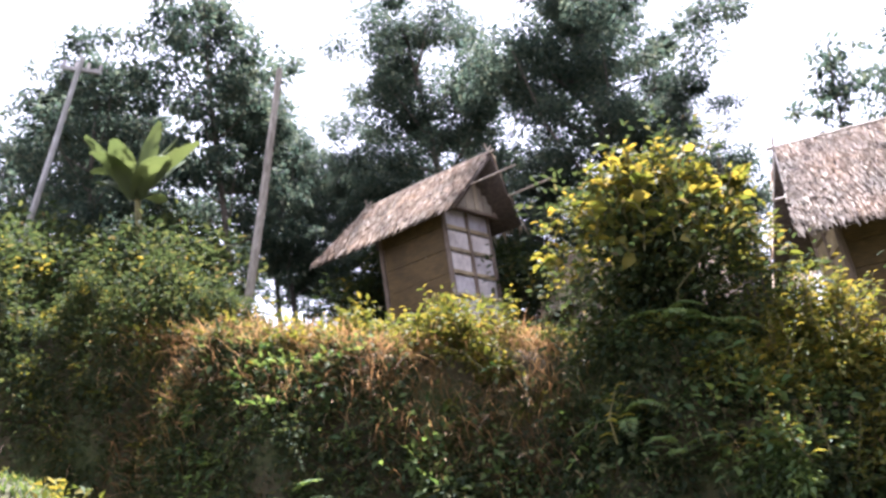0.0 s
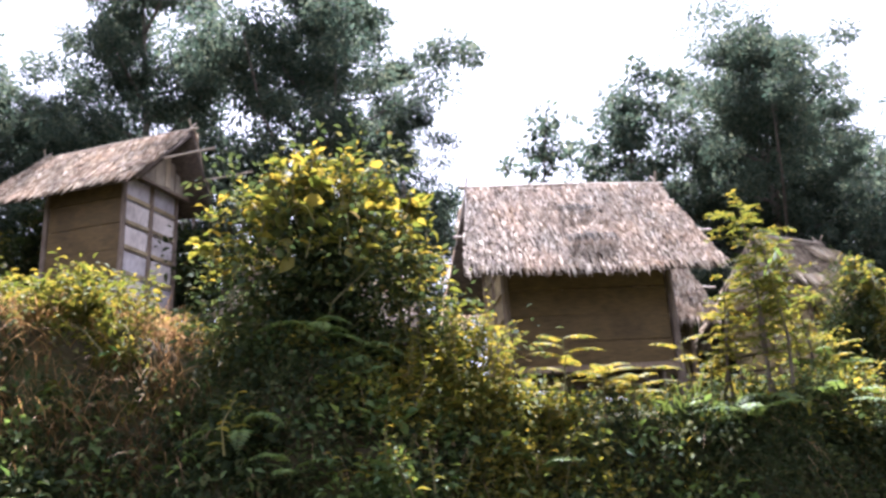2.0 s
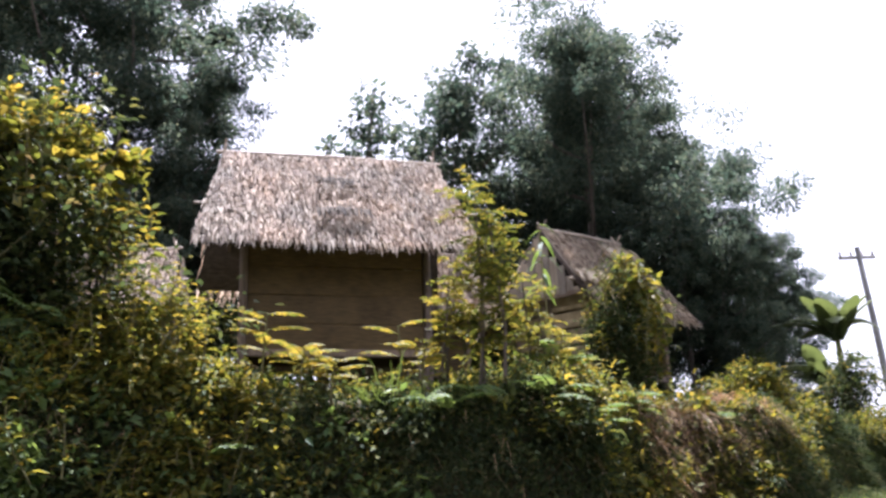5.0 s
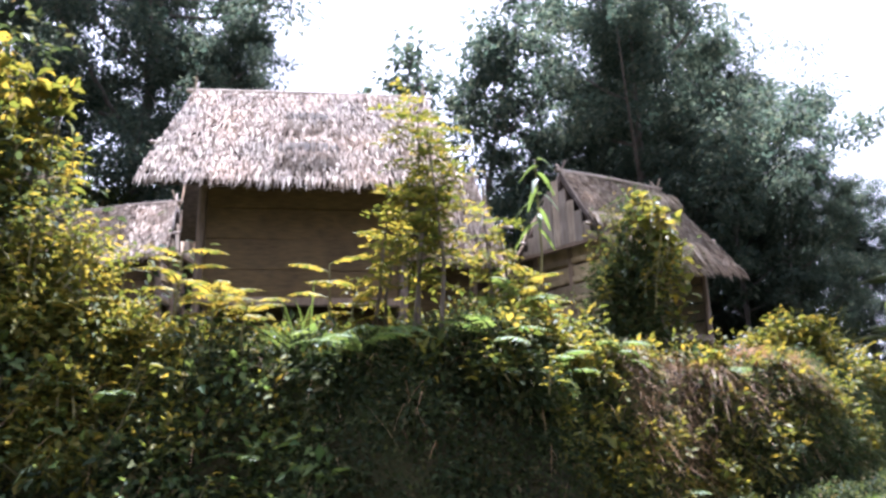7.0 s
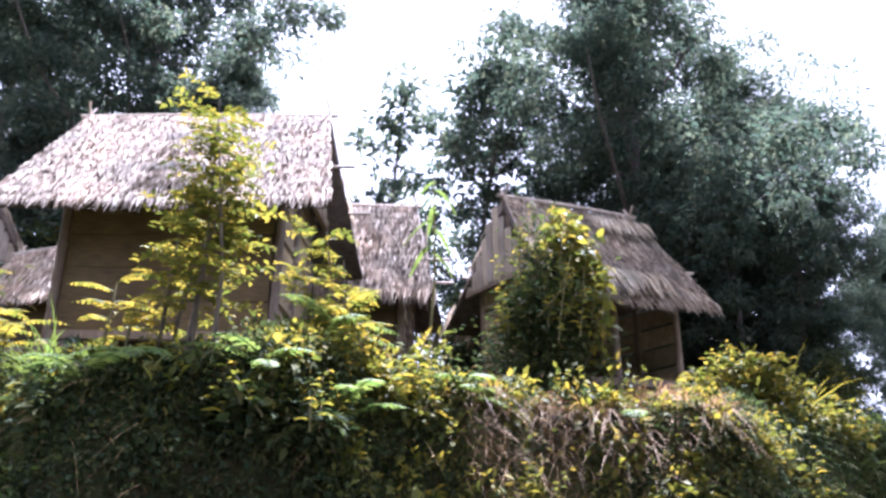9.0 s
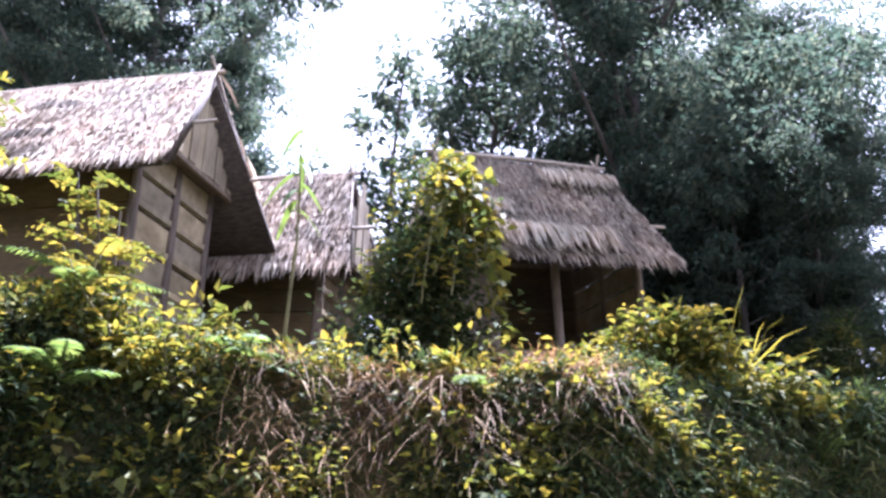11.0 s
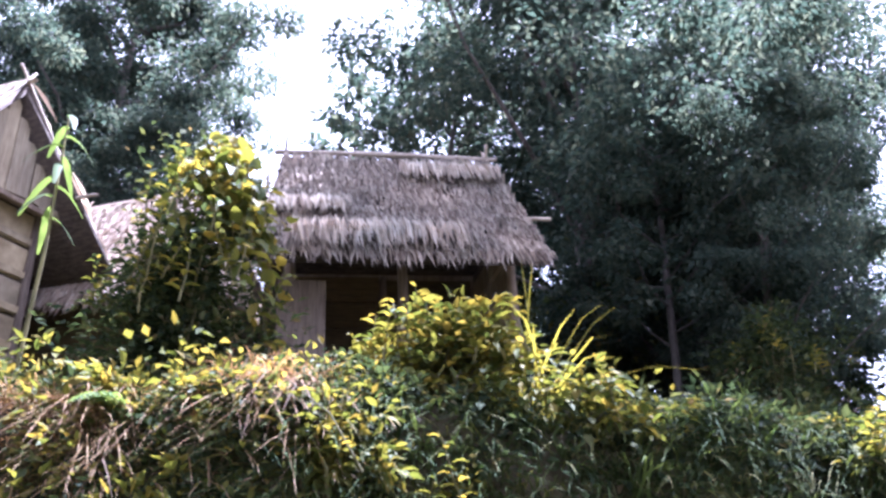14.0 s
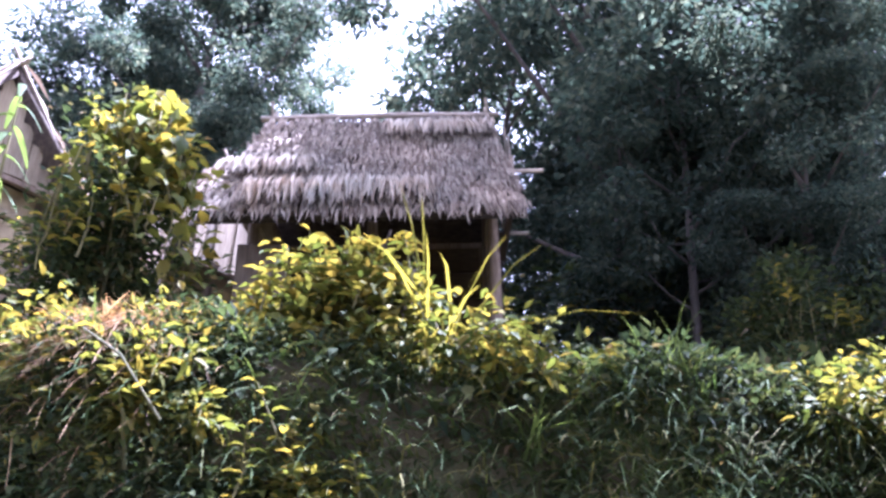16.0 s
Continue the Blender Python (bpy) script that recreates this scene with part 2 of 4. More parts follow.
def wob(x, y, s, k=0.0):
    return np.sin(x * s + 1.3 * k + 0.7 * np.sin(y * s * 0.8 + k)) * np.cos(y * s * 1.1 + k + 0.5 * np.sin(x * s * 0.6))


WAY_Z = -0.4


def height(x, y):
    """The ground: a low foot along the way, a steep overgrown bank, a terrace that rises gently."""
    x, y = np.asarray(x, float), np.asarray(y, float)
    ey, ez = edge(x)
    s = y - ey + 0.35 * wob(x, 0.4 * y, 1.1) + 0.16 * wob(x, y, 2.9, 3)
    wide = np.interp(x, [-6, -1, 4, 10, 11.5, 13.5], [1.4, 1.1, 0.7, 0.55, 0.6, 0.9])
    foot = np.interp(x, [-8, 0, 4, 8, 10, 14], [0.7, 0.15, 0.1, 0.45, 0.95, 1.2]) + 0.05 * wob(x, y, 0.9)
    t = np.clip((s + wide) / wide, 0, 1)
    bank = foot + (ez - foot) * t * (1.35 - 0.35 * t)
    low = WAY_Z + (foot - WAY_Z) * np.clip((s + 4.2) / 2.6, 0, 1) ** 1.2
    z = np.where(s < -wide, low, bank)
    top = ez + 0.16 * np.clip(s, 0, 4) + 0.05 * np.clip(s - 4, 0, 30)
    z = np.where(s > 0, top, z)
    z = z + 0.13 * wob(x, y, 1.7, 2) * np.clip((s + 0.8) * 2, 0, 1) + 0.03 * wob(x, y, 4.3, 5)
    # grassy hump by the way, where the walk begins
    z = z + 2.3 * np.exp(-(((x + 6.6) / 1.6) ** 2 + ((y - 0.6) / 1.5) ** 2))
    return z


def axis(lo, hi, step, far):
    core = np.arange(lo, hi + 1e-6, step)
    out = hi + np.cumsum(step * 1.35 ** np.arange(1, 28))
    out = out[out < far]
    left = lo - np.cumsum(step * 1.35 ** np.arange(1, 28))
    left = left[left > -far]
    return np.concatenate([[-far], left[::-1], core, out, [far]])


gx, gy = axis(-18, 24, 0.16, 900), axis(-3, 24, 0.16, 900)
GX, GY = np.meshgrid(gx, gy, indexing="ij")
GV = np.stack([GX, GY, height(np.clip(GX, -120, 120), np.clip(GY, -60, 90))], -1).reshape(-1, 3)
_i, _j = np.meshgrid(np.arange(len(gx) - 1), np.arange(len(gy) - 1), indexing="ij")
_q = _i * len(gy) + _j
GF = np.stack([_q, _q + len(gy), _q + len(gy) + 1, _q + 1], -1).reshape(-1, 4)
tagged(obj("ground", grid_mesh("ground", GV, GF, True), M_GROUND), "dark overgrown earth bank with a terrace above", "ground", "", "structure")


# ---------------------------------------------------------------- huts
def thatch(parent, r0, r1, e0, e1, rng, courses=13, density=1.0, stripw=0.034, hang=0.16, mat=None):
    """One slope of palm thatch: courses of hanging strips from the eave e0-e1 up to the ridge r0-r1."""
    r0, r1, e0, e1 = (np.array(v, float) for v in (r0, r1, e0, e1))
    out = unit(np.cross(e1 - e0, r0 - e0))
    if out[2] < 0:
        out = -out
    for k in range(courses):
        f = (k + 1.0) / courses
        a, b = e0 + (r0 - e0) * f, e1 + (r1 - e1) * f
        down = unit(((e0 + e1) - (r0 + r1)) / 2)
        slope = np.linalg.norm((r0 + r1 - e0 - e1) / 2)
        n = int(np.linalg.norm(b - a) / stripw * 2.6 * density)
        u = rng.uniform(-0.004, 1.004, n)
        sag = 0.025 * np.sin(u * 9 + k) + rng.normal(0, 0.02, n)
        P = a + (b - a) * u[:, None] + out * (0.035 + 0.02 * rng.random(n))[:, None] - down * sag[:, None]
        side = unit(b - a)
        D = down + side * rng.normal(0.05, 0.13, n)[:, None] + out * rng.normal(0.02, 0.05, n)[:, None]
        length = slope / courses * rng.uniform(1.4, 2.3, n) + (hang * rng.random(n) if k == 0 else 0)
        U = out + side * rng.normal(0, 0.5, n)[:, None]
        V, F = leaf_arrays(P, D, U, length, stripw * rng.uniform(0.7, 1.5, n), False, 0.05)
        obj("thatch_course", grid_mesh("thatch_course", V, F), mat or M_THATCH, parent)["kind"] = "stuff"


def slab(name, a, b, c, d, thick, mat, parent):
    """A flat sheet with thickness through four corners."""
    p = [np.array(v, float) for v in (a, b, c, d)]
    n = unit(np.cross(p[1] - p[0], p[3] - p[0])) * thick
    V = np.array(p + [q - n for q in p])
    F = [[0, 1, 2, 3], [7, 6, 5, 4], [0, 4, 5, 1], [1, 5, 6, 2], [2, 6, 7, 3], [3, 7, 4, 0]]
    return obj(name, grid_mesh(name, V, F), mat, parent)


def hut(name, label, m, ridge, eave, run, high, eave_z, wall_l, wall_d, seed, gable_mat, side_mat, front_mat, ridge_cap=0.03,
        courses=22, stripw=0.026, open_front=False, trim=(0.0, 0.0), straw=None):
    """A small rice barn: x along the ridge, front towards -y, origin on the ground in the middle."""
    rng = np.random.default_rng(seed)
    h = empty(name, m, label, "hut", "thatched huts on the terrace")
    r, e = ridge / 2, eave / 2
    el, er = e - trim[0], e - trim[1]
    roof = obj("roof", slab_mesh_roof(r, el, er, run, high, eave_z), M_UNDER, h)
    thatch(roof, (-r, 0, high), (r, 0, high), (-el, -run, eave_z), (er, -run, eave_z), rng, courses, 1.0, stripw, 0.16, straw)
    thatch(roof, (r, 0, high), (-r, 0, high), (er, run, eave_z), (-el, run, eave_z), rng, 9, 0.6, stripw * 1.3, 0.16, straw)
    # ridge poles, the bargeboards' sticks and the crossed ends
    tube("ridge_pole", [(-r - 0.12, 0.0, high + ridge_cap), (0, 0.01, high + ridge_cap + 0.02), (r + 0.12, 0, high + ridge_cap)], [0.035, 0.04, 0.03], M_POLE, h)
    for sx in (-1, 1):
        for sy in (-1, 1):
            tube("verge_pole", [(sx * ((el if sx < 0 else er) - 0.05), sy * run * 0.98, eave_z - 0.05), (sx * (r - 0.03), -sy * 0.12, high + 0.22)], [0.022, 0.018], M_POLE, h, 6)
    for sy in (-1, 1):
        tube("purlin", [(-e - 0.02, sy * run * 0.55, eave_z + (high - eave_z) * 0.45 - 0.09), (e + 0.16, sy * run * 0.55, eave_z + (high - eave_z) * 0.45 - 0.09)], [0.025, 0.025], M_POLE, h, 6)
    wl2, wd2 = wall_l / 2, wall_d / 2
    slope = (high - eave_z) / run
    top = high - slope * wd2 - 0.12
    floor = 0.35
    # corner and middle posts
    for sx in (-1, 1):
        for y in (-wd2, 0, wd2):
            zt = top if y else high - 0.25
            tube("post", [(sx * wl2, y, -0.5), (sx * wl2 + 0.01, y, zt * 0.5), (sx * wl2, y, zt)], [0.065, 0.06, 0.055], M_POST, h, 8)
    for sy in (-1, 1):
        if open_front or sy > 0:
            tube("post", [(0, sy * wd2, -0.5), (0, sy * wd2, top)], [0.06, 0.055], M_POST, h, 8)
        board("sill_beam", (wall_l + 0.1, 0.09, 0.11), pose(0, sy * wd2, floor), M_POST, h)
        board("top_plate", (wall_l + 0.2, 0.08, 0.09), pose(0, sy * wd2, top), M_POST, h)
    for sx in (-1, 1):
        board("end_beam", (0.08, wall_d + 0.35, 0.1), pose(sx * (wl2 + 0.03), 0, top - 0.02), M_POST, h)
        board("gable_sill", (0.07, wall_d + 0.55, 0.07), pose(sx * (wl2 + 0.24), 0, top - 0.13), M_POST, h)
    # long walls of wide planks
    rows = 5
    ph = (top - floor) / rows
    for sy in (-1, 1):
        for k in range(rows):
            if sy < 0:
                if not open_front:
                    board("plank", (wall_l - 0.14, 0.03, ph - rng.uniform(0.004, 0.014)), pose(0, -wd2 + 0.02 + rng.normal(0, 0.008), floor + ph * (k + 0.5), rng.normal(0, 1.0), rng.normal(0, 0.25)), front_mat, h, 0.005, 0.006, seed * 50 + k)
                continue
            for sx in (-1, 1):
                board("plank", (wl2 - 0.1, 0.03, ph - 0.012), pose(sx * wl2 / 2, sy * (wd2 - 0.02) + rng.normal(0, 0.004), floor + ph * (k + 0.5), rng.normal(0, 0.8)), front_mat, h, 0.005, 0.004, seed * 50 + k)
    # end walls: planks below, upright boards in the gable
    rows = 5
    ph = (top - 0.08 - floor) / rows
    for sx in (-1, 1):
        for k in range(rows):
            for sy in (-1, 1):
                board("plank", (0.028, wd2 - 0.1, ph - 0.035), pose(sx * (wl2 - 0.01), sy * wd2 / 2, floor + ph * (k + 0.5), 0, sx * 3 + rng.normal(0, 0.6), 0), side_mat, h, 0.006, 0.005, seed * 70 + k)
                board("batten", (0.03, wd2 - 0.08, 0.085), pose(sx * (wl2 + 0.02), sy * wd2 / 2, floor + ph * k + 0.075, 0, sx * 2.5), M_PALE, h, 0.006, 0.004, seed * 60 + k)
        n = 13
        w = (wall_d + 0.5) / n
        for k in range(n):
            y = -wd2 - 0.25 + w * (k + 0.5)
            zt = high - slope * abs(y) - 0.16
            zb = top - 0.1 + rng.normal(0, 0.015)
            if zt - zb > 0.06:
                board("gable_board", (0.02, w - 0.008, zt - zb), pose(sx * (wl2 + 0.26 + 0.012 * (k % 2)), y, (zt + zb) / 2), gable_mat, h, 0.004, 0.006, seed * 90 + k)
    return h


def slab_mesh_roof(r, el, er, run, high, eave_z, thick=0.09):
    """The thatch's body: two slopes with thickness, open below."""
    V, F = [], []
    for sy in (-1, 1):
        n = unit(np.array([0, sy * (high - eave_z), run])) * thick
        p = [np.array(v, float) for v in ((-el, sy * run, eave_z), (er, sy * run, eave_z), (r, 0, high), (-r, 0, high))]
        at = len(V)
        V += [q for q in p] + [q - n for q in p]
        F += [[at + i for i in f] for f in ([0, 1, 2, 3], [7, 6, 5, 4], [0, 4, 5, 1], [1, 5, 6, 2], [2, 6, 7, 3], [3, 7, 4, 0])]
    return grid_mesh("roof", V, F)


HUT_B = hut("hut", "plank rice barn with a weathered thatched roof above the bank", pose(2.38, 11.2, 2.85, 0, -1.4, 1), 3.54, 4.3, 1.52, 3.79, 1.86, 2.8, 1.75, 2, M_PALE_UP, M_PALE, M_BROWN)
HUT_D = hut("hut", "low barn with a patched grey thatched roof and dark open front", pose(7.9, 13.72, 2.95, 0, -4.5, 31), 2.55, 3.2, 1.5, 3.32, 1.45, 2.4, 1.8, 4, M_GABLE, M_PALE, M_BROWN, 0.06, 20, 0.025, True, (0.0, 0.1), M_GREY)
board("panel", (0.5, 0.03, 1.0), pose(-1.08, -0.99, 0.86, 0, 1.5), M_POST, HUT_D, 0.006, 0.006, 404)


def patch(h, x0, x1, f, run, high, eave_z, seed, hang=0.5, mat=None, label="paler strip of newer thatch"):
    """A strip of newer, paler thatch laid over the front slope at the share f of its height."""
    rng = np.random.default_rng(seed)
    slope = np.array([0, -run, eave_z - high])
    out = unit(np.array([0, eave_z - high, run]))
    n = int((x1 - x0) / 0.011)
    P = np.stack([rng.uniform(x0, x1, n), np.zeros(n), np.full(n, high)], 1) + slope * (1 - f) + out * 0.13 + rng.normal(0, 0.015, (n, 3))
    D = unit(slope) + np.stack([rng.normal(0.03, 0.1, n), 0 * P[:, 0], 0 * P[:, 0]], 1) + out * 0.06
    V, F = leaf_arrays(P, D, out + rng.normal(0, 0.25, (n, 3)), hang * rng.uniform(0.7, 1.15, n), 0.04, False, 0.04)
    obj("thatch_patch", grid_mesh("thatch_patch", V, F), mat or M_NEW, h, label)["kind"] = "stuff"


patch(HUT_B, -0.35, 0.45, 0.33, 1.52, 3.79, 1.86, 204, 0.3, M_OLD, "dark rotted spot in the thatch")
patch(HUT_B, -0.3, 0.25, 0.68, 1.52, 3.79, 1.86, 205, 0.25, M_OLD, "dark rotted spot in the thatch")
patch(HUT_D, -1.2, 0.62, 0.24, 1.5, 3.32, 1.45, 201, 0.62)
patch(HUT_D, 0.12, 1.3, 0.88, 1.5, 3.32, 1.45, 202, 0.5)
patch(HUT_D, -1.55, -0.62, 0.46, 1.5, 3.32, 1.45, 203, 0.4)
HUT_A = hut("hut", "small barn with white panelled gable wall and ragged thatch", pose(-6.75, 15.2, 5.0, 0, 0, -25), 4.0, 5.8, 1.3, 4.2, 2.75, 2.0, 1.7, 1, M_GABLE, M_WHITE, M_BROWN, courses=15, stripw=0.045, trim=(0.0, 1.2))
HUT_C = hut("hut", "thatched hut with pale straw roof standing behind the others", pose(3.9, 13.75, 2.95), 2.4, 3.4, 1.15, 3.35, 1.5, 2.3, 1.6, 3, M_GABLE, M_PALE, M_BROWN, courses=14)
HUT_E = hut("hut", "small thatched hut with grey boards far back on the terrace", pose(-1.1, 14.6, 3.4, 0, -6, -8), 1.9, 2.2, 0.9, 2.35, 1.15, 1.6, 1.2, 5, M_GABLE, M_WHITE, M_BROWN, courses=11)
HUT_F = hut("hut", "small hut with a grey boarded gable behind the large bush", pose(-3.6, 15.9, 3.6, 0, 0, -58), 1.8, 2.0, 0.8, 3.25, 1.9, 1.2, 1.1, 6, M_GABLE, M_GABLE, M_BROWN, courses=9)


# ---------------------------------------------------------------- trees
def tree(name, label, m, tall, spread, seed, leaves=9000, low=0.25, leaf=0.24, mat=None, trunk_r=0.22, gaps=1.0):
    """A broad-leaved tree: tapered trunk, forking limbs, a crown of small leaves in uneven clumps."""
    rng = np.random.default_rng(seed)
    t = empty(name, m, label, "tree")
    parts, tips = [], []
    sway = rng.normal(0, 0.03 * tall, 2)
    spine = lambda f: np.array([sway[0] * f * f + 0.15 * np.sin(f * 5 + seed), sway[1] * f * f, tall * 0.92 * f])
    fs = np.linspace(0, 1, 10)
    V, F, _ = tube_arrays([spine(f) for f in fs], trunk_r * (1.15 - fs) + 0.02, 9)
    parts.append((V, F))
    nl = 26
    for k in range(nl):
        f = low + (0.97 - low) * (k + rng.random()) / nl
        a = k * 2.4 + rng.normal(0, 0.4)
        q = (f - low) / (1.02 - low)
        w = (1 - np.clip(q, 0, 1) ** 2.4) ** 0.6 * (0.82 + 0.18 * np.sin(np.pi * min(q * 1.4, 1.0)))
        ln = spread * w * rng.uniform(0.6, 1.1)
        base = spine(f)
        d = np.array([np.cos(a), np.sin(a), rng.uniform(0.15, 0.7)])
        pts = [base + d * ln * s + np.array([0, 0, 0.25 * ln * s * s]) + rng.normal(0, 0.05 * ln, 3) * s for s in (0, 0.35, 0.7, 1.0)]
        V, F, _ = tube_arrays(pts, np.array([0.4, 0.3, 0.18, 0.06]) * trunk_r, 5)
        parts.append((V, F))
        for s in (0.45, 0.7, 0.9, 1.05):
            c = base + d * ln * s + np.array([0, 0, 0.25 * ln * s * s])
            for _ in range(2):
                tips.append(c + rng.normal(0, 0.16 * spread, 3) * [1, 1, 0.7])
    V, F = join(parts)
    obj("trunk", grid_mesh("trunk", V, F, True), M_BARK, t)
    tips = np.array(tips)
    keep = rng.random(len(tips)) < gaps
    tips = tips[keep]
    size = rng.uniform(0.55, 1.3, len(tips)) * spread * 0.2
    idx = rng.integers(0, len(tips), leaves)
    dirs = unit(rng.normal(0, 1, (leaves, 3)))
    rad = rng.random(leaves) ** 0.45
    P = tips[idx] + dirs * (size[idx] * rad)[:, None] * [1, 1, 0.65]
    D = unit(dirs * [1, 1, 0.4] + rng.normal(0, 0.5, (leaves, 3)) + [0, 0, -0.35])
    U = rng.normal(0, 0.5, (leaves, 3)) + [0, 0, 1]
    L = leaf * rng.uniform(0.6, 1.3, leaves)
    V, F = leaf_arrays(P, D, U, L, L * rng.uniform(0.4, 0.6, leaves), False, 0.2)
    obj("crown", grid_mesh("crown", V, F), mat or M_TREE, t)
    return t


def on(x, y, dz=0.0, rz=0.0, s=1.0):
    return pose(x, y, float(height(x, y)) + dz, 0, 0, rz) @ Matrix.Scale(s, 4)


T1 = tree("tree", "tall dense dark-leaved tree behind the huts", on(-2.5, 18.8, -0.3, 0, 0.82), 17.5, 4.9, 11, 85000, 0.1, 0.17)
T2 = tree("tree", "broad tall tree with dark backlit foliage", on(9.3, 17.0, -0.3, 0, 0.63), 17.0, 5.8, 12, 95000, 0.1, 0.18)
T3 = tree("tree", "slim tree with open crown and visible limbs", on(-13.5, 17.5, -0.3, 0, 0.9), 14.0, 3.2, 13, 15000, 0.2, 0.22, None, 0.1, 0.8)
T4 = tree("tree", "thin airy tree with sparse leaves against the sky", on(3.9, 19.8, -0.3, 0, 0.8), 12.5, 1.8, 14, 2400, 0.3, 0.26, None, 0.07, 0.5)
for src, x, y, rz, s in ((T1, -7.6, 21.5, 80, 0.95), (T2, -10.8, 20.5, 150, 0.72), (T2, -1.0, 21.6, 200, 0.56), (T3, -17.0, 15.8, 60, 0.85),
                         (T3, -19.5, 18.0, 120, 0.95), (T3, -15.5, 25.0, 20, 1.0), (T3, 5.8, 19.3, 60, 0.85), (T1, -0.6, 18.9, 150, 0.6), (T1, 11.9, 15.6, 250, 0.38), (T1, 11.0, 17.2, 120, 0.48), (T2, 7.4, 20.6, 10, 0.6),
                         (T3, 10.9, 15.2, 200, 0.48), (T3, 12.6, 16.6, 190, 0.42), (T3, 15.0, 19.0, 30, 0.4), (T1, 10.2, 21.0, 10, 0.62), (T2, 12.0, 20.6, 75, 0.94), (T1, 15.7, 19.0, 40, 0.42),
                         (T3, -22.0, 19.0, 10, 0.8), (T3, -18.5, 21.0, 200, 0.95), (T3, -11.8, 18.5, 250, 0.75), (T3, -4.6, 17.9, 45, 0.5), (T3, -9.2, 18.4, 145, 0.52), (T3, -0.9, 18.6, 100, 0.4)):
    copy_thing(src, on(x, y, -0.3, rz, s))
# unseen trees behind the camera, added to keep skylight off the bank
for k in range(15):
    x = -15.0 + 2.6 * k
    copy_thing(T3, on(x, 0.69 * x - 10.4 - 1.6 * (k % 2), -0.3, 47 * k, 0.95 + 0.08 * (k % 3)))


# ---------------------------------------------------------------- plants
def shrub(name, label, m, rx, ry, tall, seed, leaves=3000, leaf=0.13, mat=None, shoots=0, shoot_mat=None, category="bush", clumps=60, ragged=0.25, hollow=0.35):
    """A rounded bush: thin stems from the base, leaves in clumps over an uneven dome, shoots in the sunlit leaf colour
    above.
    """
    rng = np.random.default_rng(seed)
    t = empty(name, m, label, category)
    a, f = rng.uniform(0, 2 * np.pi, clumps), rng.random(clumps) ** 0.75
    el = f * np.pi / 2
    rad = rng.uniform(1 - hollow, 1.0, clumps) * (1 + rng.normal(0, ragged, clumps))
    C = np.stack([np.cos(a) * np.cos(el) * rx, np.sin(a) * np.cos(el) * ry, np.sin(el) * tall], 1) * rad[:, None]
    C[:, 2] = np.maximum(C[:, 2], 0.08)
    stems = []
    for c in C[::3]:
        b = np.array([rng.normal(0, 0.15 * rx), rng.normal(0, 0.15 * ry), -0.15])
        mid = (b + c) / 2 + np.array([0, 0, 0.15 * tall]) + rng.normal(0, 0.06, 3)
        stems.append(tube_arrays([b, mid, c], [0.018 + 0.006 * tall, 0.014, 0.006], 5)[:2])
    V, F = join(stems)
    obj("stem", grid_mesh("stem", V, F, True), M_STEM, t)["kind"] = "stuff"
    size = rng.uniform(0.6, 1.3, clumps) * (rx + ry + tall) / 3 * 0.3
    i = rng.integers(0, clumps, leaves)
    d = unit(rng.normal(0, 1, (leaves, 3)))
    P = C[i] + d * (size[i] * rng.random(leaves) ** 0.5)[:, None]
    P[:, 2] = np.maximum(P[:, 2], -0.1)
    D = unit(d * [1, 1, 0.3] + unit(P) * 0.4 + rng.normal(0, 0.4, (leaves, 3)) + [0, 0, -0.25])
    L = leaf * rng.uniform(0.5, 1.35, leaves)
    V, F = leaf_arrays(P, D, rng.normal(0, 0.45, (leaves, 3)) + [0, 0, 1], L, L * rng.uniform(0.38, 0.6, leaves), leaf > 0.1, 0.22)
    obj("foliage", grid_mesh("foliage", V, F), mat or M_BUSH, t)["kind"] = "stuff"
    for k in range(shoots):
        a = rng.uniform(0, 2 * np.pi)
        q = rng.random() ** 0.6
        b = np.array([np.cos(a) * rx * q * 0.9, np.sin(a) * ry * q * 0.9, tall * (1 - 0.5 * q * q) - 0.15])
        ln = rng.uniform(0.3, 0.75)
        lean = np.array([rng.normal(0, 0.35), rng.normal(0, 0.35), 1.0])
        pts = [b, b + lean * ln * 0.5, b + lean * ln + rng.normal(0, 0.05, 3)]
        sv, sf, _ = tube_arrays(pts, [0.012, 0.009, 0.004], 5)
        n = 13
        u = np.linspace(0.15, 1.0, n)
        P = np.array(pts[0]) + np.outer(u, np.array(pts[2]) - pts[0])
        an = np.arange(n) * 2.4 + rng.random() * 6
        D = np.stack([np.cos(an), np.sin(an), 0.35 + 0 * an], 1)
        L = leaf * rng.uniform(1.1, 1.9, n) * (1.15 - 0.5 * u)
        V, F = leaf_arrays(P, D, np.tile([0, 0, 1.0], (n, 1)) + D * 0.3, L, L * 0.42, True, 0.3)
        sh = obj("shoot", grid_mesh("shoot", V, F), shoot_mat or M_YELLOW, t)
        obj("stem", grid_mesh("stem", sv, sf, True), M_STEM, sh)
    return t


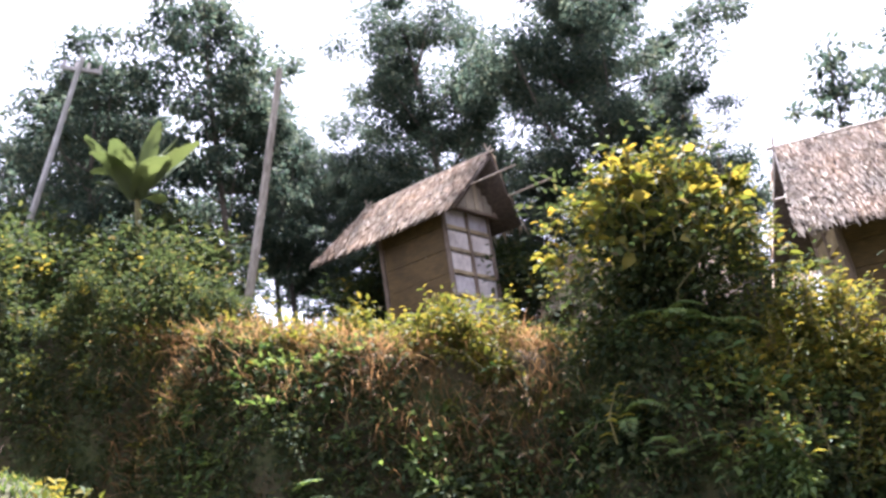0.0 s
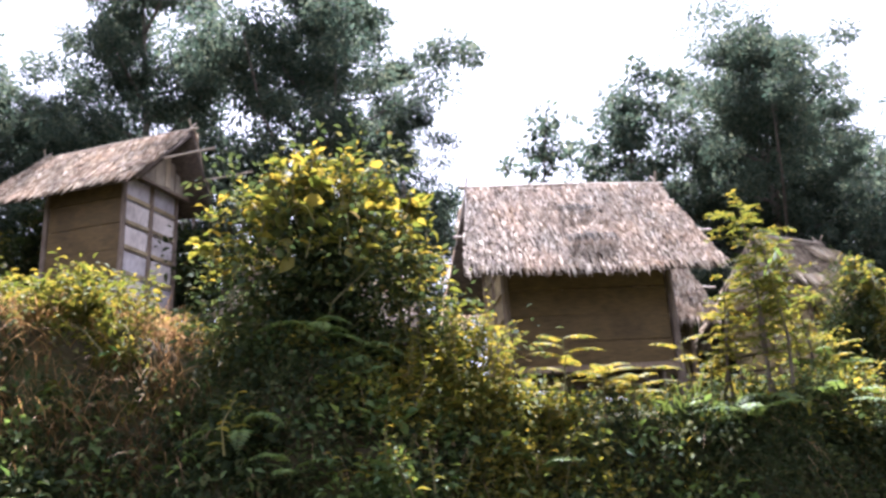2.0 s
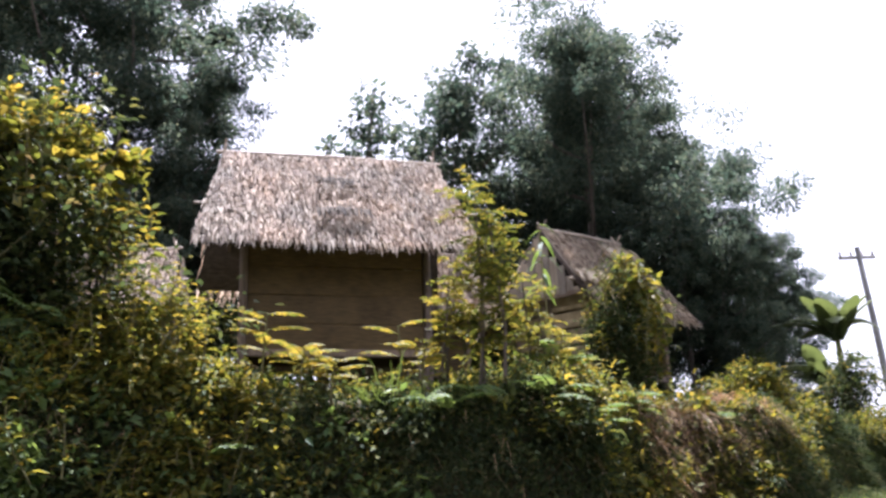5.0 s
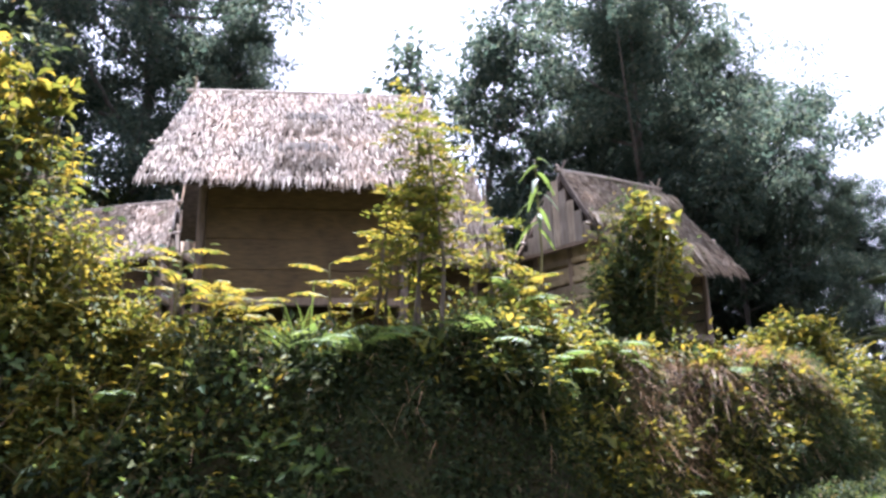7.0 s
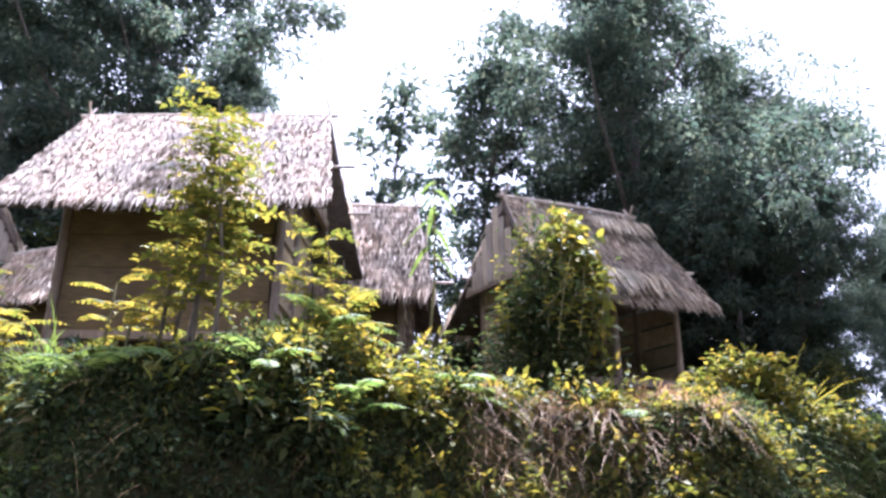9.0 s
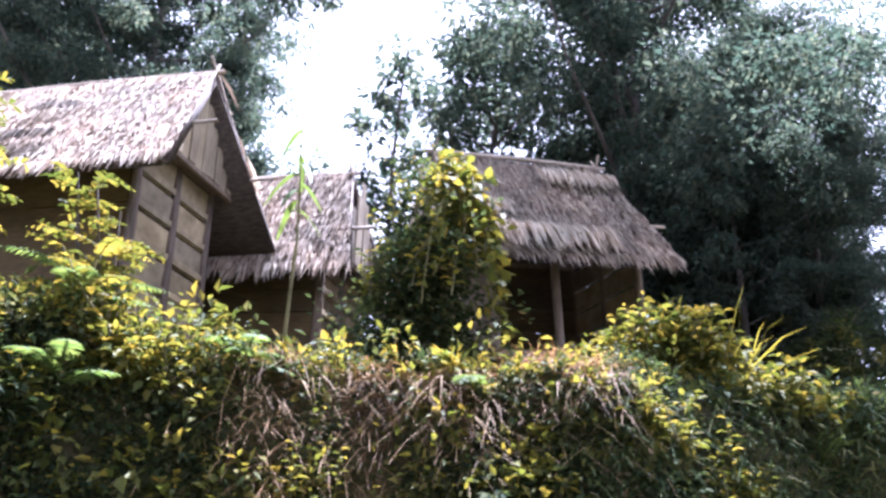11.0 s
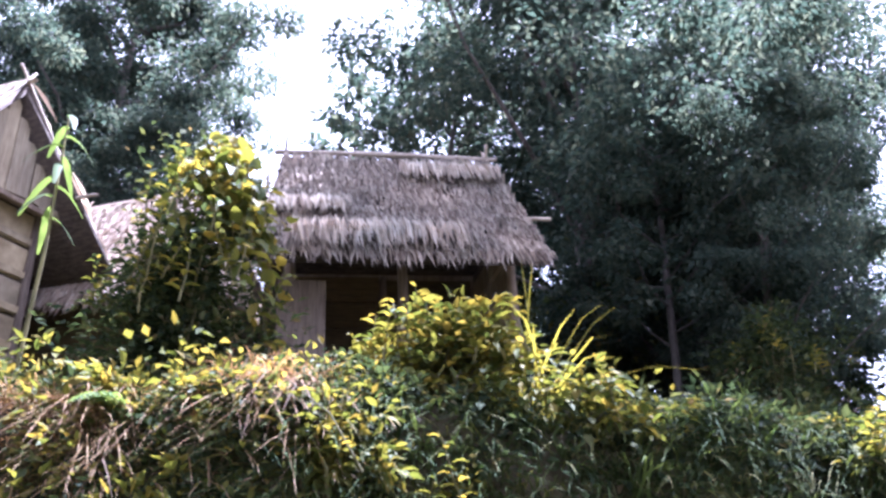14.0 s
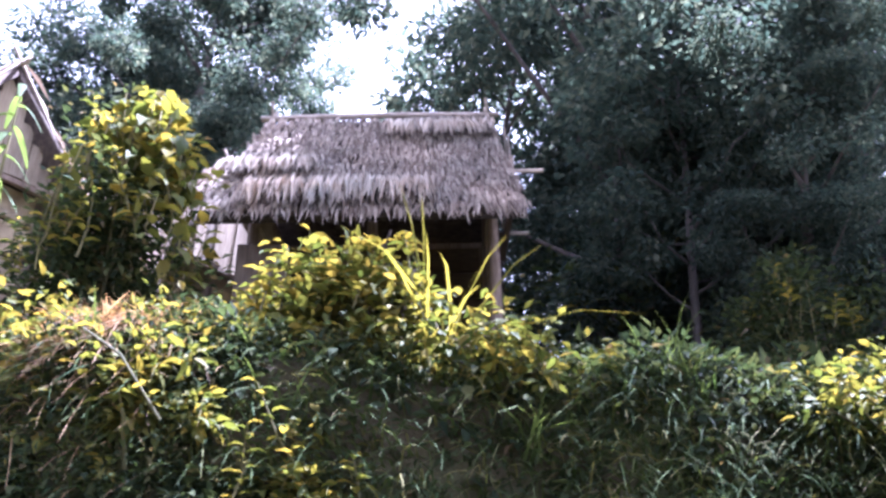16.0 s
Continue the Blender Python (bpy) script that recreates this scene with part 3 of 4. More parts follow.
def vines(t, n, rx, ry, tall, seed, leaf=0.17, a0=-1.9, a1=0.9, mat=None):
    """Climbing vines with broad leaves that hang down the outside of a bush."""
    rng = np.random.default_rng(seed)
    for k in range(n):
        a = rng.uniform(a0, a1)
        e0, e1 = rng.uniform(1.0, 1.5), rng.uniform(0.35, 0.95)
        u = np.linspace(0, 1, 17)
        el, az = e0 + (e1 - e0) * u, a + 0.35 * np.sin(u * 3 + k)
        out = 1.06 + 0.07 * np.sin(u * 7 + k * 2) + 0.05 * rng.normal(0, 1, 17)
        P = np.stack([np.cos(az) * np.cos(el) * rx * out, np.sin(az) * np.cos(el) * ry * out, np.sin(el) * tall * out], 1)
        sv, sf, _ = tube_arrays(P, np.full(17, 0.007), 4)
        i = np.repeat(np.arange(17), 2)[rng.random(34) < 0.75]
        m = len(i)
        D = unit(P[i]) * [1.2, 1.2, 0.1] + rng.normal(0, 0.45, (m, 3)) + [0, 0, -0.2]
        L = leaf * rng.uniform(0.55, 1.25, m)
        V, F = leaf_arrays(P[i] + rng.normal(0, 0.04, (m, 3)), D, rng.normal(0, 0.35, (m, 3)) + [0, 0, 1], L, L * 0.75, True, 0.3)
        v = obj("vine", grid_mesh("vine", V, F), mat or M_YELLOW, t, "broad bright yellow-green creeper leaves")
        obj("stem", grid_mesh("stem", sv, sf, True), M_STEM, v)


def frond_arrays(base, d, ln, rng, pinna=0.16, pairs=16, droop=0.5, narrow=0.25):
    """A feathery frond: an arching midrib with paired leaflets."""
    d = unit(np.array(d, float))
    h = unit(np.array([d[0], d[1], 0.0]))
    s = np.array([-h[1], h[0], 0])
    f = np.linspace(0, 1, 8)
    mid = lambda t: np.asarray(base) + d * ln * t + (h * 0.25 - np.array([0, 0, 1.0])) * ln * droop * t * t
    rib = tube_arrays([mid(t) for t in f], 0.008 * (1.1 - f), 4)[:2]
    t = np.repeat(np.linspace(0.14, 0.99, pairs), 2)
    sg = np.tile([-1.0, 1.0], pairs)
    P = np.array([mid(v) for v in t])
    tang = unit(np.array([mid(v + 0.02) - mid(v - 0.02) for v in t]))
    L = pinna * np.sin(np.pi * np.clip(t * 0.82 + 0.16, 0, 1)) ** 0.8 * rng.uniform(0.85, 1.1, len(t))
    D = s * sg[:, None] + tang * 0.45 + rng.normal(0, 0.06, (len(t), 3)) - np.array([0, 0, 0.15])
    U = np.cross(tang, s) * -1.0
    U = U * np.sign(U[:, 2:3] + 1e-6)
    lv = leaf_arrays(P, D, U, L, L * narrow + 0.006, True, 0.12)
    return rib, lv


def fern(label, m, n, ln, seed, mat=None, pinna=0.15, name="fern", rise=0.9, stem=0.0, category="fern", pairs=16, narrow=0.25, droop=0.5):
    """A rosette of fronds, on a stem if stem is given."""
    rng = np.random.default_rng(seed)
    t = empty(name, m, label, category)
    if stem:
        tube("stem", [(0, 0, -0.15), (rng.normal(0, 0.04), rng.normal(0, 0.04), stem * 0.5), (0, 0, stem)], [0.02, 0.015, 0.01], M_STEM, t, 6)
    for k in range(n):
        a = k * 2.399 + rng.normal(0, 0.25)
        z = stem * (0.55 + 0.45 * k / max(n - 1, 1)) if stem else 0.0
        rib, lv = frond_arrays((0, 0, z), (np.cos(a), np.sin(a), rise * rng.uniform(0.5, 1.2)), ln * rng.uniform(0.7, 1.1), rng, pinna, pairs, droop, narrow)
        (rv, rf) = rib
        obj("frond", grid_mesh("frond", *join([(rv, np.vstack([rf[:, [0, 1, 2]], rf[:, [0, 2, 3]]])), lv])), mat or M_FERN, t)
    return t


def tuft(label, m, n, ln, seed, width=0.02, mat=None, name="grass_tuft"):
    """A clump of long arching grass blades."""
    rng = np.random.default_rng(seed)
    t = empty(name, m, label, "grass")
    a = rng.uniform(0, 2 * np.pi, n)
    lean = rng.uniform(0.1, 0.7, n)
    P = np.stack([rng.normal(0, 0.07, n), rng.normal(0, 0.07, n), np.full(n, -0.08)], 1)
    D = np.stack([np.cos(a) * lean, np.sin(a) * lean, np.ones(n)], 1)
    V, F = blade_arrays(P, D, ln * rng.uniform(0.55, 1.15, n), width, rng.uniform(0.2, 0.75, n), rng)
    for k in range(n):
        obj("blade", grid_mesh("blade", V[7 * k:7 * k + 7], F[5 * k:5 * k + 5] - 7 * k), mat or M_GRASS, t)
    return t


def big_leaf(t, base, d, ln, wd, mat, rng, droop=0.5):
    """One broad leaf blade with a midrib, lengthwise in segments."""
    d = unit(np.array(d, float))
    h = unit(np.array([d[0], d[1], 0.0001]))
    s = np.array([-h[1], h[0], 0])
    n = 9
    V, F = [], []
    for k in range(n):
        u = k / (n - 1)
        c = np.asarray(base) + d * ln * u + (h * 0.2 - np.array([0, 0, 1.0])) * ln * droop * u * u
        w = wd * np.sin(np.pi * np.clip(u * 0.86 + 0.1, 0, 1)) ** 0.6 * rng.uniform(0.9, 1.08)
        V += [c - s * w - np.array([0, 0, 0.3 * w]), c, c + s * w - np.array([0, 0, 0.3 * w])]
        if k:
            a = 3 * k
            F += [[a - 3, a - 2, a + 1, a], [a - 2, a - 1, a + 2, a + 1]]
    return obj("leaf", grid_mesh("leaf", V, F, True), mat, t)


def banana(label, m, tall, seed, n=9, rise=(0.5, 2.6), droop=(0.4, 1.1)):
    rng = np.random.default_rng(seed)
    t = empty("banana_plant", m, label, "banana plant")
    tube("trunk", [(0, 0, -0.2), (0.03, 0, tall * 0.5), (0, 0.03, tall)], [0.14, 0.11, 0.06], M_STEM, t, 9)
    for k in range(n):
        a = k * 2.4 + rng.normal(0, 0.2)
        up = rng.uniform(*rise)
        big_leaf(t, (0, 0, tall * 0.95), (np.cos(a), np.sin(a), up), rng.uniform(1.7, 2.5), rng.uniform(0.24, 0.32), M_BANANA, rng, rng.uniform(*droop))
    return t


def slender(label, m, tall, seed, n=8, ln=0.42, wd=0.05):
    """A thin single stem with long drooping leaves near its top."""
    rng = np.random.default_rng(seed)
    t = empty("sapling", m, label, "sapling")
    tube("stem", [(0, 0, -0.2), (0.05, 0, tall * 0.5), (-0.03, 0.02, tall)], [0.022, 0.016, 0.008], M_STEM, t, 6)
    for k in range(n):
        a = k * 2.4 + rng.normal(0, 0.3)
        z = tall * (0.62 + 0.38 * k / (n - 1))
        big_leaf(t, (0, 0, z), (np.cos(a), np.sin(a), 0.35), ln * rng.uniform(0.8, 1.2), wd, M_FERN, rng, 1.5)
    return t


def whip(label, m, tall, seed, leaves=900, leaf=0.1, spread=0.5, low=0.3, trunks=3, mat=None):
    """A cluster of thin trunks with small leaves on short twigs."""
    rng = np.random.default_rng(seed)
    t = empty("sapling", m, label, "sapling")
    P, D = [], []
    for k in range(trunks):
        b = np.array([rng.normal(0, 0.16), rng.normal(0, 0.12), -0.3])
        top = b + np.array([rng.normal(0, 0.22), rng.normal(0, 0.15), tall * rng.uniform(0.75, 1.05)])
        mid = (b + top) / 2 + rng.normal(0, 0.08, 3)
        tube("trunk", [b, mid, top], [0.03, 0.02, 0.007], M_BARK, t, 6)
        for _ in range(leaves // trunks // 14):
            u = rng.uniform(low, 1.0)
            q = (1 - u) ** 2 * b + 2 * u * (1 - u) * mid + u * u * top
            a = rng.uniform(0, 2 * np.pi)
            d = np.array([np.cos(a), np.sin(a), rng.uniform(-0.1, 0.7)])
            ln = spread * rng.uniform(0.4, 1.1) * (1.15 - 0.5 * u)
            f = np.linspace(0.2, 1, 14)
            P.append(q + np.outer(f, d * ln) - np.outer(f * f, [0, 0, 0.3 * ln]))
            side = np.array([-d[1], d[0], 0]) * np.where(np.arange(14) % 2, 1, -1)[:, None]
            D.append(side + d * 0.5)
    P, D = np.vstack(P), np.vstack(D)
    n = len(P)
    L = leaf * rng.uniform(0.6, 1.25, n)
    V, F = leaf_arrays(P, D + rng.normal(0, 0.2, (n, 3)), rng.normal(0, 0.3, (n, 3)) + [0, 0, 1], L, L * 0.42, True, 0.2)
    obj("foliage", grid_mesh("foliage", V, F), mat or M_BUSH, t)["kind"] = "stuff"
    return t


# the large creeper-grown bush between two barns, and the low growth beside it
# dark body, yellow top: shade and sun are put into the leaf colours
BIG = shrub("bush", "large bush overgrown with creepers, its top leaves in sunlit yellow", on(-1.95, 8.6, -0.3), 1.95, 1.1, 3.1, 31, 16000, 0.13, M_BANK, 70, None, "bush", 230, 0.2, 0.75)
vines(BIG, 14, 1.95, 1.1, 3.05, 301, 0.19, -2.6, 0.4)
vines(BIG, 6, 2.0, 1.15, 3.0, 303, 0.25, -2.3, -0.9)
whip("tall young plant with broad leaves above the bush", on(-0.6, 8.45), 3.5, 46, 380, 0.22, 0.6, 0.5, 3, M_YELLOW)
shrub("bush", "bright low bush spilling over the bank's edge", on(-0.25, 8.1, -0.2), 1.1, 0.8, 1.2, 32, 8000, 0.1, M_BUSH, 34, None, "bush", 120, 0.25, 0.8)
ROUND = shrub("bush", "round creeper-covered bush with sunlit crown", on(7.12, 10.75, -0.3), 0.82, 0.72, 2.6, 33, 15000, 0.09, M_BANK, 26, None, "bush", 200, 0.14, 0.8)
vines(ROUND, 16, 0.88, 0.8, 2.65, 302, 0.17, -1.1, 0.8)
shrub("bush", "sunlit leafy bush low on the bank beside the barn", on(0.3, 7.35, -0.2), 1.0, 0.55, 0.8, 38, 3600, 0.1, M_BUSH, 18, None, "bush", 80, 0.25, 0.8)
shrub("bush", "loose leafy bush on the bank's face", on(-1.1, 6.86, -0.2), 0.9, 0.5, 0.7, 39, 2600, 0.11, M_FERN, 10, None, "bush", 60, 0.3, 0.8)
shrub("bush", "leafy green shrub in front of the dark barn", on(9.55, 10.9, -0.1), 1.0, 0.5, 0.6, 34, 2600, 0.11, M_BUSH, 16)
whip("young leafy plant standing before the dark barn", on(9.85, 11.05), 1.2, 45, 420, 0.13, 0.32, 0.2, 3, M_YELLOW)
shrub("bush", "leafy green shrub beside tall grass", on(10.6, 11.3, -0.1), 0.6, 0.5, 0.4, 35, 1000, 0.1, M_BUSH, 2)
whip("thin trunks with pale small leaves before the plank barn", on(4.0, 7.4), 3.05, 41, 2100, 0.11, 0.7, 0.38, 3)
whip("slim sapling with bright leaves", on(3.5, 8.0), 2.6, 42, 700, 0.1, 0.45, 0.45, 2, M_YELLOW)
whip("slim sapling on the bank", on(4.9, 8.31), 1.9, 43, 900, 0.1, 0.5, 0.2, 3)
slender("slender sapling with long drooping leaves", on(5.7, 10.45), 2.85, 44, 11, 0.26, 0.038)
for k, (x, y, st, n) in enumerate(((1.3, 7.95, 1.15, 9), (1.75, 7.7, 0.75, 12), (1.0, 7.8, 0.5, 9), (2.1, 7.55, 0.6, 9), (2.9, 7.9, 1.05, 6), (3.2, 7.7, 0.9, 6), (0.3, 7.8, 0.5, 8), (5.1, 8.05, 0.8, 8))):
    fern("young shrub with feathery yellow-green leaves", on(x, y), n, 0.58, 51 + k, M_YELLOW, 0.11, "young_shrub", 0.55, st, "shrub", 11, 0.42, 0.35)
tuft("clump of long arching grass", on(2.55, 7.55), 60, 0.95, 61)
tuft("tall arching grass clump before the dark barn", on(10.2, 11.15), 30, 1.6, 62, 0.022, M_YELLOW)
tuft("long grass clump on the bank", on(9.7, 10.2), 40, 0.5, 63, 0.014)
tuft("long grass clump on the bank", on(12.2, 11.4), 40, 0.5, 64, 0.014)
for k, (x, y, n, ln) in enumerate(((0.75, 7.55, 8, 0.75), (2.3, 7.15, 7, 0.6), (-2.2, 7.13, 8, 0.9), (-3.6, 6.94, 7, 0.7), (-5.2, 7.15, 7, 0.7), (-1.0, 6.67, 7, 0.6), (3.3, 6.9, 8, 0.8),
                                   (4.6, 7.24, 8, 0.8), (5.3, 7.7, 7, 0.7), (6.3, 8.6, 6, 0.5), (-7.2, 6.7, 7, 0.8), (-9.5, 6.5, 7, 0.7), (1.3, 6.6, 6, 0.55), (5.0, 8.13, 8, 0.85), (-6.2, 6.3, 4, 0.7), (-4.3, 6.49, 4, 0.6), (-8.4, 6.1, 4, 0.7), (0.2, 6.9, 5, 0.6), (2.0, 6.5, 5, 0.5), (-1.9, 6.34, 5, 0.6), (6.9, 8.4, 5, 0.45))):
    fern("green fern with arching fronds on the bank", on(x, y - 0.1), n, ln, 70 + k, None, 0.14, "fern", 0.8, 0.42)
S3 = shrub("bush", "small sunlit creeper bush hanging over the bank's edge", on(5.4, 8.0, -0.25), 0.6, 0.4, 0.5, 112, 1300, 0.11, M_YELLOW, 6, None, "bush", 40, 0.35, 0.8)
S4 = shrub("bush", "small dark leafy bush on the bank's face", on(3.0, 7.0, -0.2), 0.55, 0.35, 0.45, 113, 1000, 0.12, M_BANK, 3, None, "bush", 34, 0.35, 0.8)
for src, x, y, rz, s in ((S4, 6.3, 8.0, 40, 0.9), (S3, 7.5, 8.75, 110, 0.8), (S3, 9.3, 9.65, 200, 0.8), (S3, 6.8, 8.55, 250, 0.7), (S3, 10.0, 10.2, 20, 0.75), (S3, -0.9, 7.5, 75, 1.0),
                         (S3, -4.6, 8.2, 130, 0.9), (S3, -7.6, 8.2, 10, 1.0), (S4, 5.0, 7.3, 300, 0.9), (S4, 1.2, 7.2, 30, 1.2), (S4, 4.6, 7.1, 160, 1.0), (S4, 6.0, 7.95, 220, 0.8),
                         (S4, -2.9, 7.4, 280, 1.3), (S4, -5.2, 7.2, 60, 1.2), (S4, 8.2, 8.95, 100, 0.7), (S4, 9.6, 9.8, 10, 0.7), (S4, 10.9, 10.9, 190, 0.8), (S4, 2.2, 7.0, 250, 0.9)):
    copy_thing(src, on(x, y, -0.15, rz, s))
for k, (x, y, n, ln) in enumerate(((-2.0, 7.6, 7, 0.95), (-2.8, 7.2, 6, 0.9), (-1.4, 7.9, 6, 0.8), (3.6, 7.1, 6, 0.8), (8.0, 9.3, 5, 0.5))):
    fern("arching fern with pale drooping fronds", on(x, y), n, ln, 140 + k, M_FERN, 0.17, "fern", 1.1, 0.5 if k < 3 else 0.2, "fern", 18, 0.22, 0.8)
for k, (x, y, n, ln) in enumerate(((2.75, 7.45, 30, 1.1), (1.1, 7.5, 24, 0.7), (5.6, 8.1, 24, 0.6), (8.7, 9.6, 26, 0.6), (10.9, 11.2, 30, 0.9), (11.6, 11.7, 30, 0.7))):
    tuft("arching clump of thin grass on the bank's edge", on(x, y), n, ln, 150 + k, 0.014)
# growth on the left end of the terrace and behind the barns
S1 = shrub("bush", "dense dark bush at the wood's edge", on(-11.5, 10.4, -0.2), 1.5, 1.2, 2.2, 36, 5200, 0.15, M_BANK, 6, None, "bush", 90)
S2 = shrub("bush", "tangled dry and green bush", on(-7.0, 9.1, -0.2), 1.3, 0.8, 0.7, 37, 2800, 0.12, M_BUSH, 12, None, "bush", 70)
for src, x, y, rz, s in ((S1, -14.0, 9.5, 50, 1.1), (S1, -16.5, 8.4, 100, 1.2), (S1, -19.0, 9.4, 10, 1.3), (S1, -12.6, 13.5, 10, 1.3), (S1, -13.2, 7.5, 200, 0.8), (S1, -10.2, 8.8, 260, 0.7),
                         (S1, -5.2, 16.6, 0, 1.3), (S1, -2.5, 17.6, 70, 1.3), (S1, 0.6, 17.0, 140, 1.2), (S1, 3.4, 17.4, 200, 1.1), (S1, 6.6, 17.0, 260, 1.2), (S1, 9.3, 17.6, 320, 1.2),
                         (S1, 12.2, 16.2, 30, 0.7), (S1, 14.6, 15.0, 90, 0.7), (S1, 17.2, 15.6, 150, 0.8), (S1, 19.8, 17.6, 210, 0.9), (S1, 27.0, 25.0, 10, 1.6), (S1, -9.0, 17.5, 120, 1.3), (S1, 11.9, 14.4, 77, 0.5),
                         (S1, -9.2, 9.1, 40, 0.42), (S2, -5.2, 8.65, 170, 0.95), (S1, -11.4, 8.5, 90, 0.5), (S1, 6.2, 15.8, 60, 0.95), (S1, 6.9, 14.9, 160, 0.6), (S2, 0.4, 8.3, 300, 0.6), (S2, 13.0, 12.3, 10, 0.7), (S2, 15.0, 13.2, 80, 0.8), (S1, -16.0, 13.0, 15, 1.5), (S1, -18.6, 12.2, 75, 1.4), (S1, -21.5, 12.6, 135, 1.6), (S1, -14.4, 15.2, 195, 1.6), (S1, -24.5, 10.4, 240, 1.6), (S2, 17.0, 14.4, 20, 0.8), (S2, 19.0, 15.8, 130, 0.9), (S2, 21.5, 17.4, 220, 1.0), (S2, 24.5, 19.6, 300, 1.0)):
    copy_thing(src, on(x, y, -0.15, rz, s))
banana("banana plant with torn pale leaves", on(-12.9, 12.3), 3.7, 81, 14, (0.9, 3.2), (0.15, 0.6))
banana("banana plant far along the way", on(16.0, 17.0, 0, 0, 0.95), 2.7, 82, 15, (0.5, 3.0), (0.3, 0.9))
banana("small banana plant far along the way", on(15.2, 16.6, 0, 40, 0.85), 1.4, 83, 12, (0.6, 3.0), (0.3, 0.9))


def pole(label, m, tall, r, mat, name="pole", arm=0.0):
    t = empty(name, m, label, "pole")
    tube("shaft", [(0, 0, -0.3), (0.03, 0, tall * 0.5), (0, 0, tall)], [r, r * 0.9, r * 0.7], mat, t, 10)
    if arm:
        board("crossarm", (arm, 0.09, 0.1), pose(0, 0.1, tall - 0.3), M_UTIL, t)
        for x in (-0.45, -0.15, 0.15, 0.45):
            tube("insulator", [(x * arm, 0.1, tall - 0.26), (x * arm, 0.1, tall - 0.2), (x * arm, 0.1, tall - 0.1)], [0.02, 0.045, 0.03], M_WHITE, t, 8)
    return t


pole("grey utility pole with a crossarm on the terrace", on(-16.9, 12.0) @ pose(0, 0, 0, 0, 19, 10), 8.0, 0.085, M_UTIL, "utility_pole", 1.1)
pole("grey utility pole far along the way", on(19.9, 20.0) @ pose(0, 0, 0, 0, -5, 0), 6.0, 0.11, M_UTIL, "utility_pole", 1.3)
pole("bare pale dead trunk leaning at the wood's edge", on(-10.4, 12.0) @ pose(0, 0, 0, 0, 13.5), 6.2, 0.1, M_DEAD, "dead_trunk")


# ---------------------------------------------------------------- ground cover
def scatter(rng, n, x0, x1, s0, s1):
    x = rng.uniform(x0, x1, n)
    y = edge(x)[0] + rng.uniform(s0, s1, n)
    return x, y


DRY_SPOTS = [(8.45, 9.9, 0.55, 0.45), (7.2, 8.9, 0.4, 0.4), (6.5, 8.5, 0.3, 0.3), (8.9, 9.7, 0.35, 0.25), (7.8, 9.2, 0.4, 0.2), (-5.6, 8.4, 2.2, 0.7), (-3.9, 8.2, 0.8, 0.5)]


def dryness(x, y):
    """How much dry straw covers the green, by patches."""
    return np.max([np.exp(-(((x - a) / c) ** 2 + ((y - b) / d) ** 2)) for a, b, c, d in DRY_SPOTS], axis=0)


def cover_leaves(name, label, n, per, x0, x1, s0, s1, leaf, mat, seed, lift=0.3, puff=0.32):
    """Low leafy growth in clumps."""
    rng = np.random.default_rng(seed)
    x, y = scatter(rng, n, x0, x1, s0, s1)
    keep = rng.random(n) > 1.1 * dryness(x, y)
    x, y, n = x[keep], y[keep], int(keep.sum())
    r = rng.uniform(0.4, 1.25, n) * puff
    up = rng.uniform(0, 1, n) ** 1.5 * lift
    C = np.stack([x, y, height(x, y) + up], 1)
    i = np.repeat(np.arange(n), per)
    d = unit(rng.normal(0, 1, (n * per, 3)) + [0, -0.5, 0.35])
    P = C[i] + d * (r[i] * rng.random(n * per) ** 0.4)[:, None]
    P[:, 2] = np.maximum(P[:, 2], height(P[:, 0], P[:, 1]) + 0.02)
    L = leaf * rng.uniform(0.45, 1.5, n * per) * rng.uniform(0.7, 1.3, n)[i]
    D = unit(d + rng.normal(0, 0.5, (n * per, 3)) + [0, -0.2, -0.25])
    V, F = leaf_arrays(P, D, rng.normal(0, 0.4, (n * per, 3)) + [0, -0.3, 1], L, L * rng.uniform(0.35, 0.65, n * per), False, 0.25)
    return tagged(obj(name, grid_mesh(name, V, F), mat), label, "undergrowth", "", "stuff")


def cover_blades(name, label, n, x0, x1, s0, s1, ln, wd, mat, seed, droop=(0.2, 0.9), out=0.6, clump=0, lift=0.0):
    """Grass, upright or hanging down the bank."""
    rng = np.random.default_rng(seed)
    x, y = scatter(rng, n, x0, x1, s0, s1)
    if clump:
        cx, cy = scatter(rng, clump, x0, x1, s0, s1)
        i = rng.integers(0, clump, n)
        x, y = cx[i] + rng.normal(0, 0.16, n), cy[i] + rng.normal(0, 0.16, n)
    P = np.stack([x, y, height(x, y) - 0.02 + lift * rng.random(n)], 1)
    D = rng.normal(0, 0.45, (n, 3)) + [0, -out, 1]
    D[:, 2] = np.abs(D[:, 2]) + 0.15
    V, F = blade_arrays(P, D, ln * rng.uniform(0.4, 1.25, n), wd * rng.uniform(0.6, 1.3, n), rng.uniform(*droop, n), rng)
    return tagged(obj(name, grid_mesh(name, V, F), mat), label, "grass", "", "stuff")


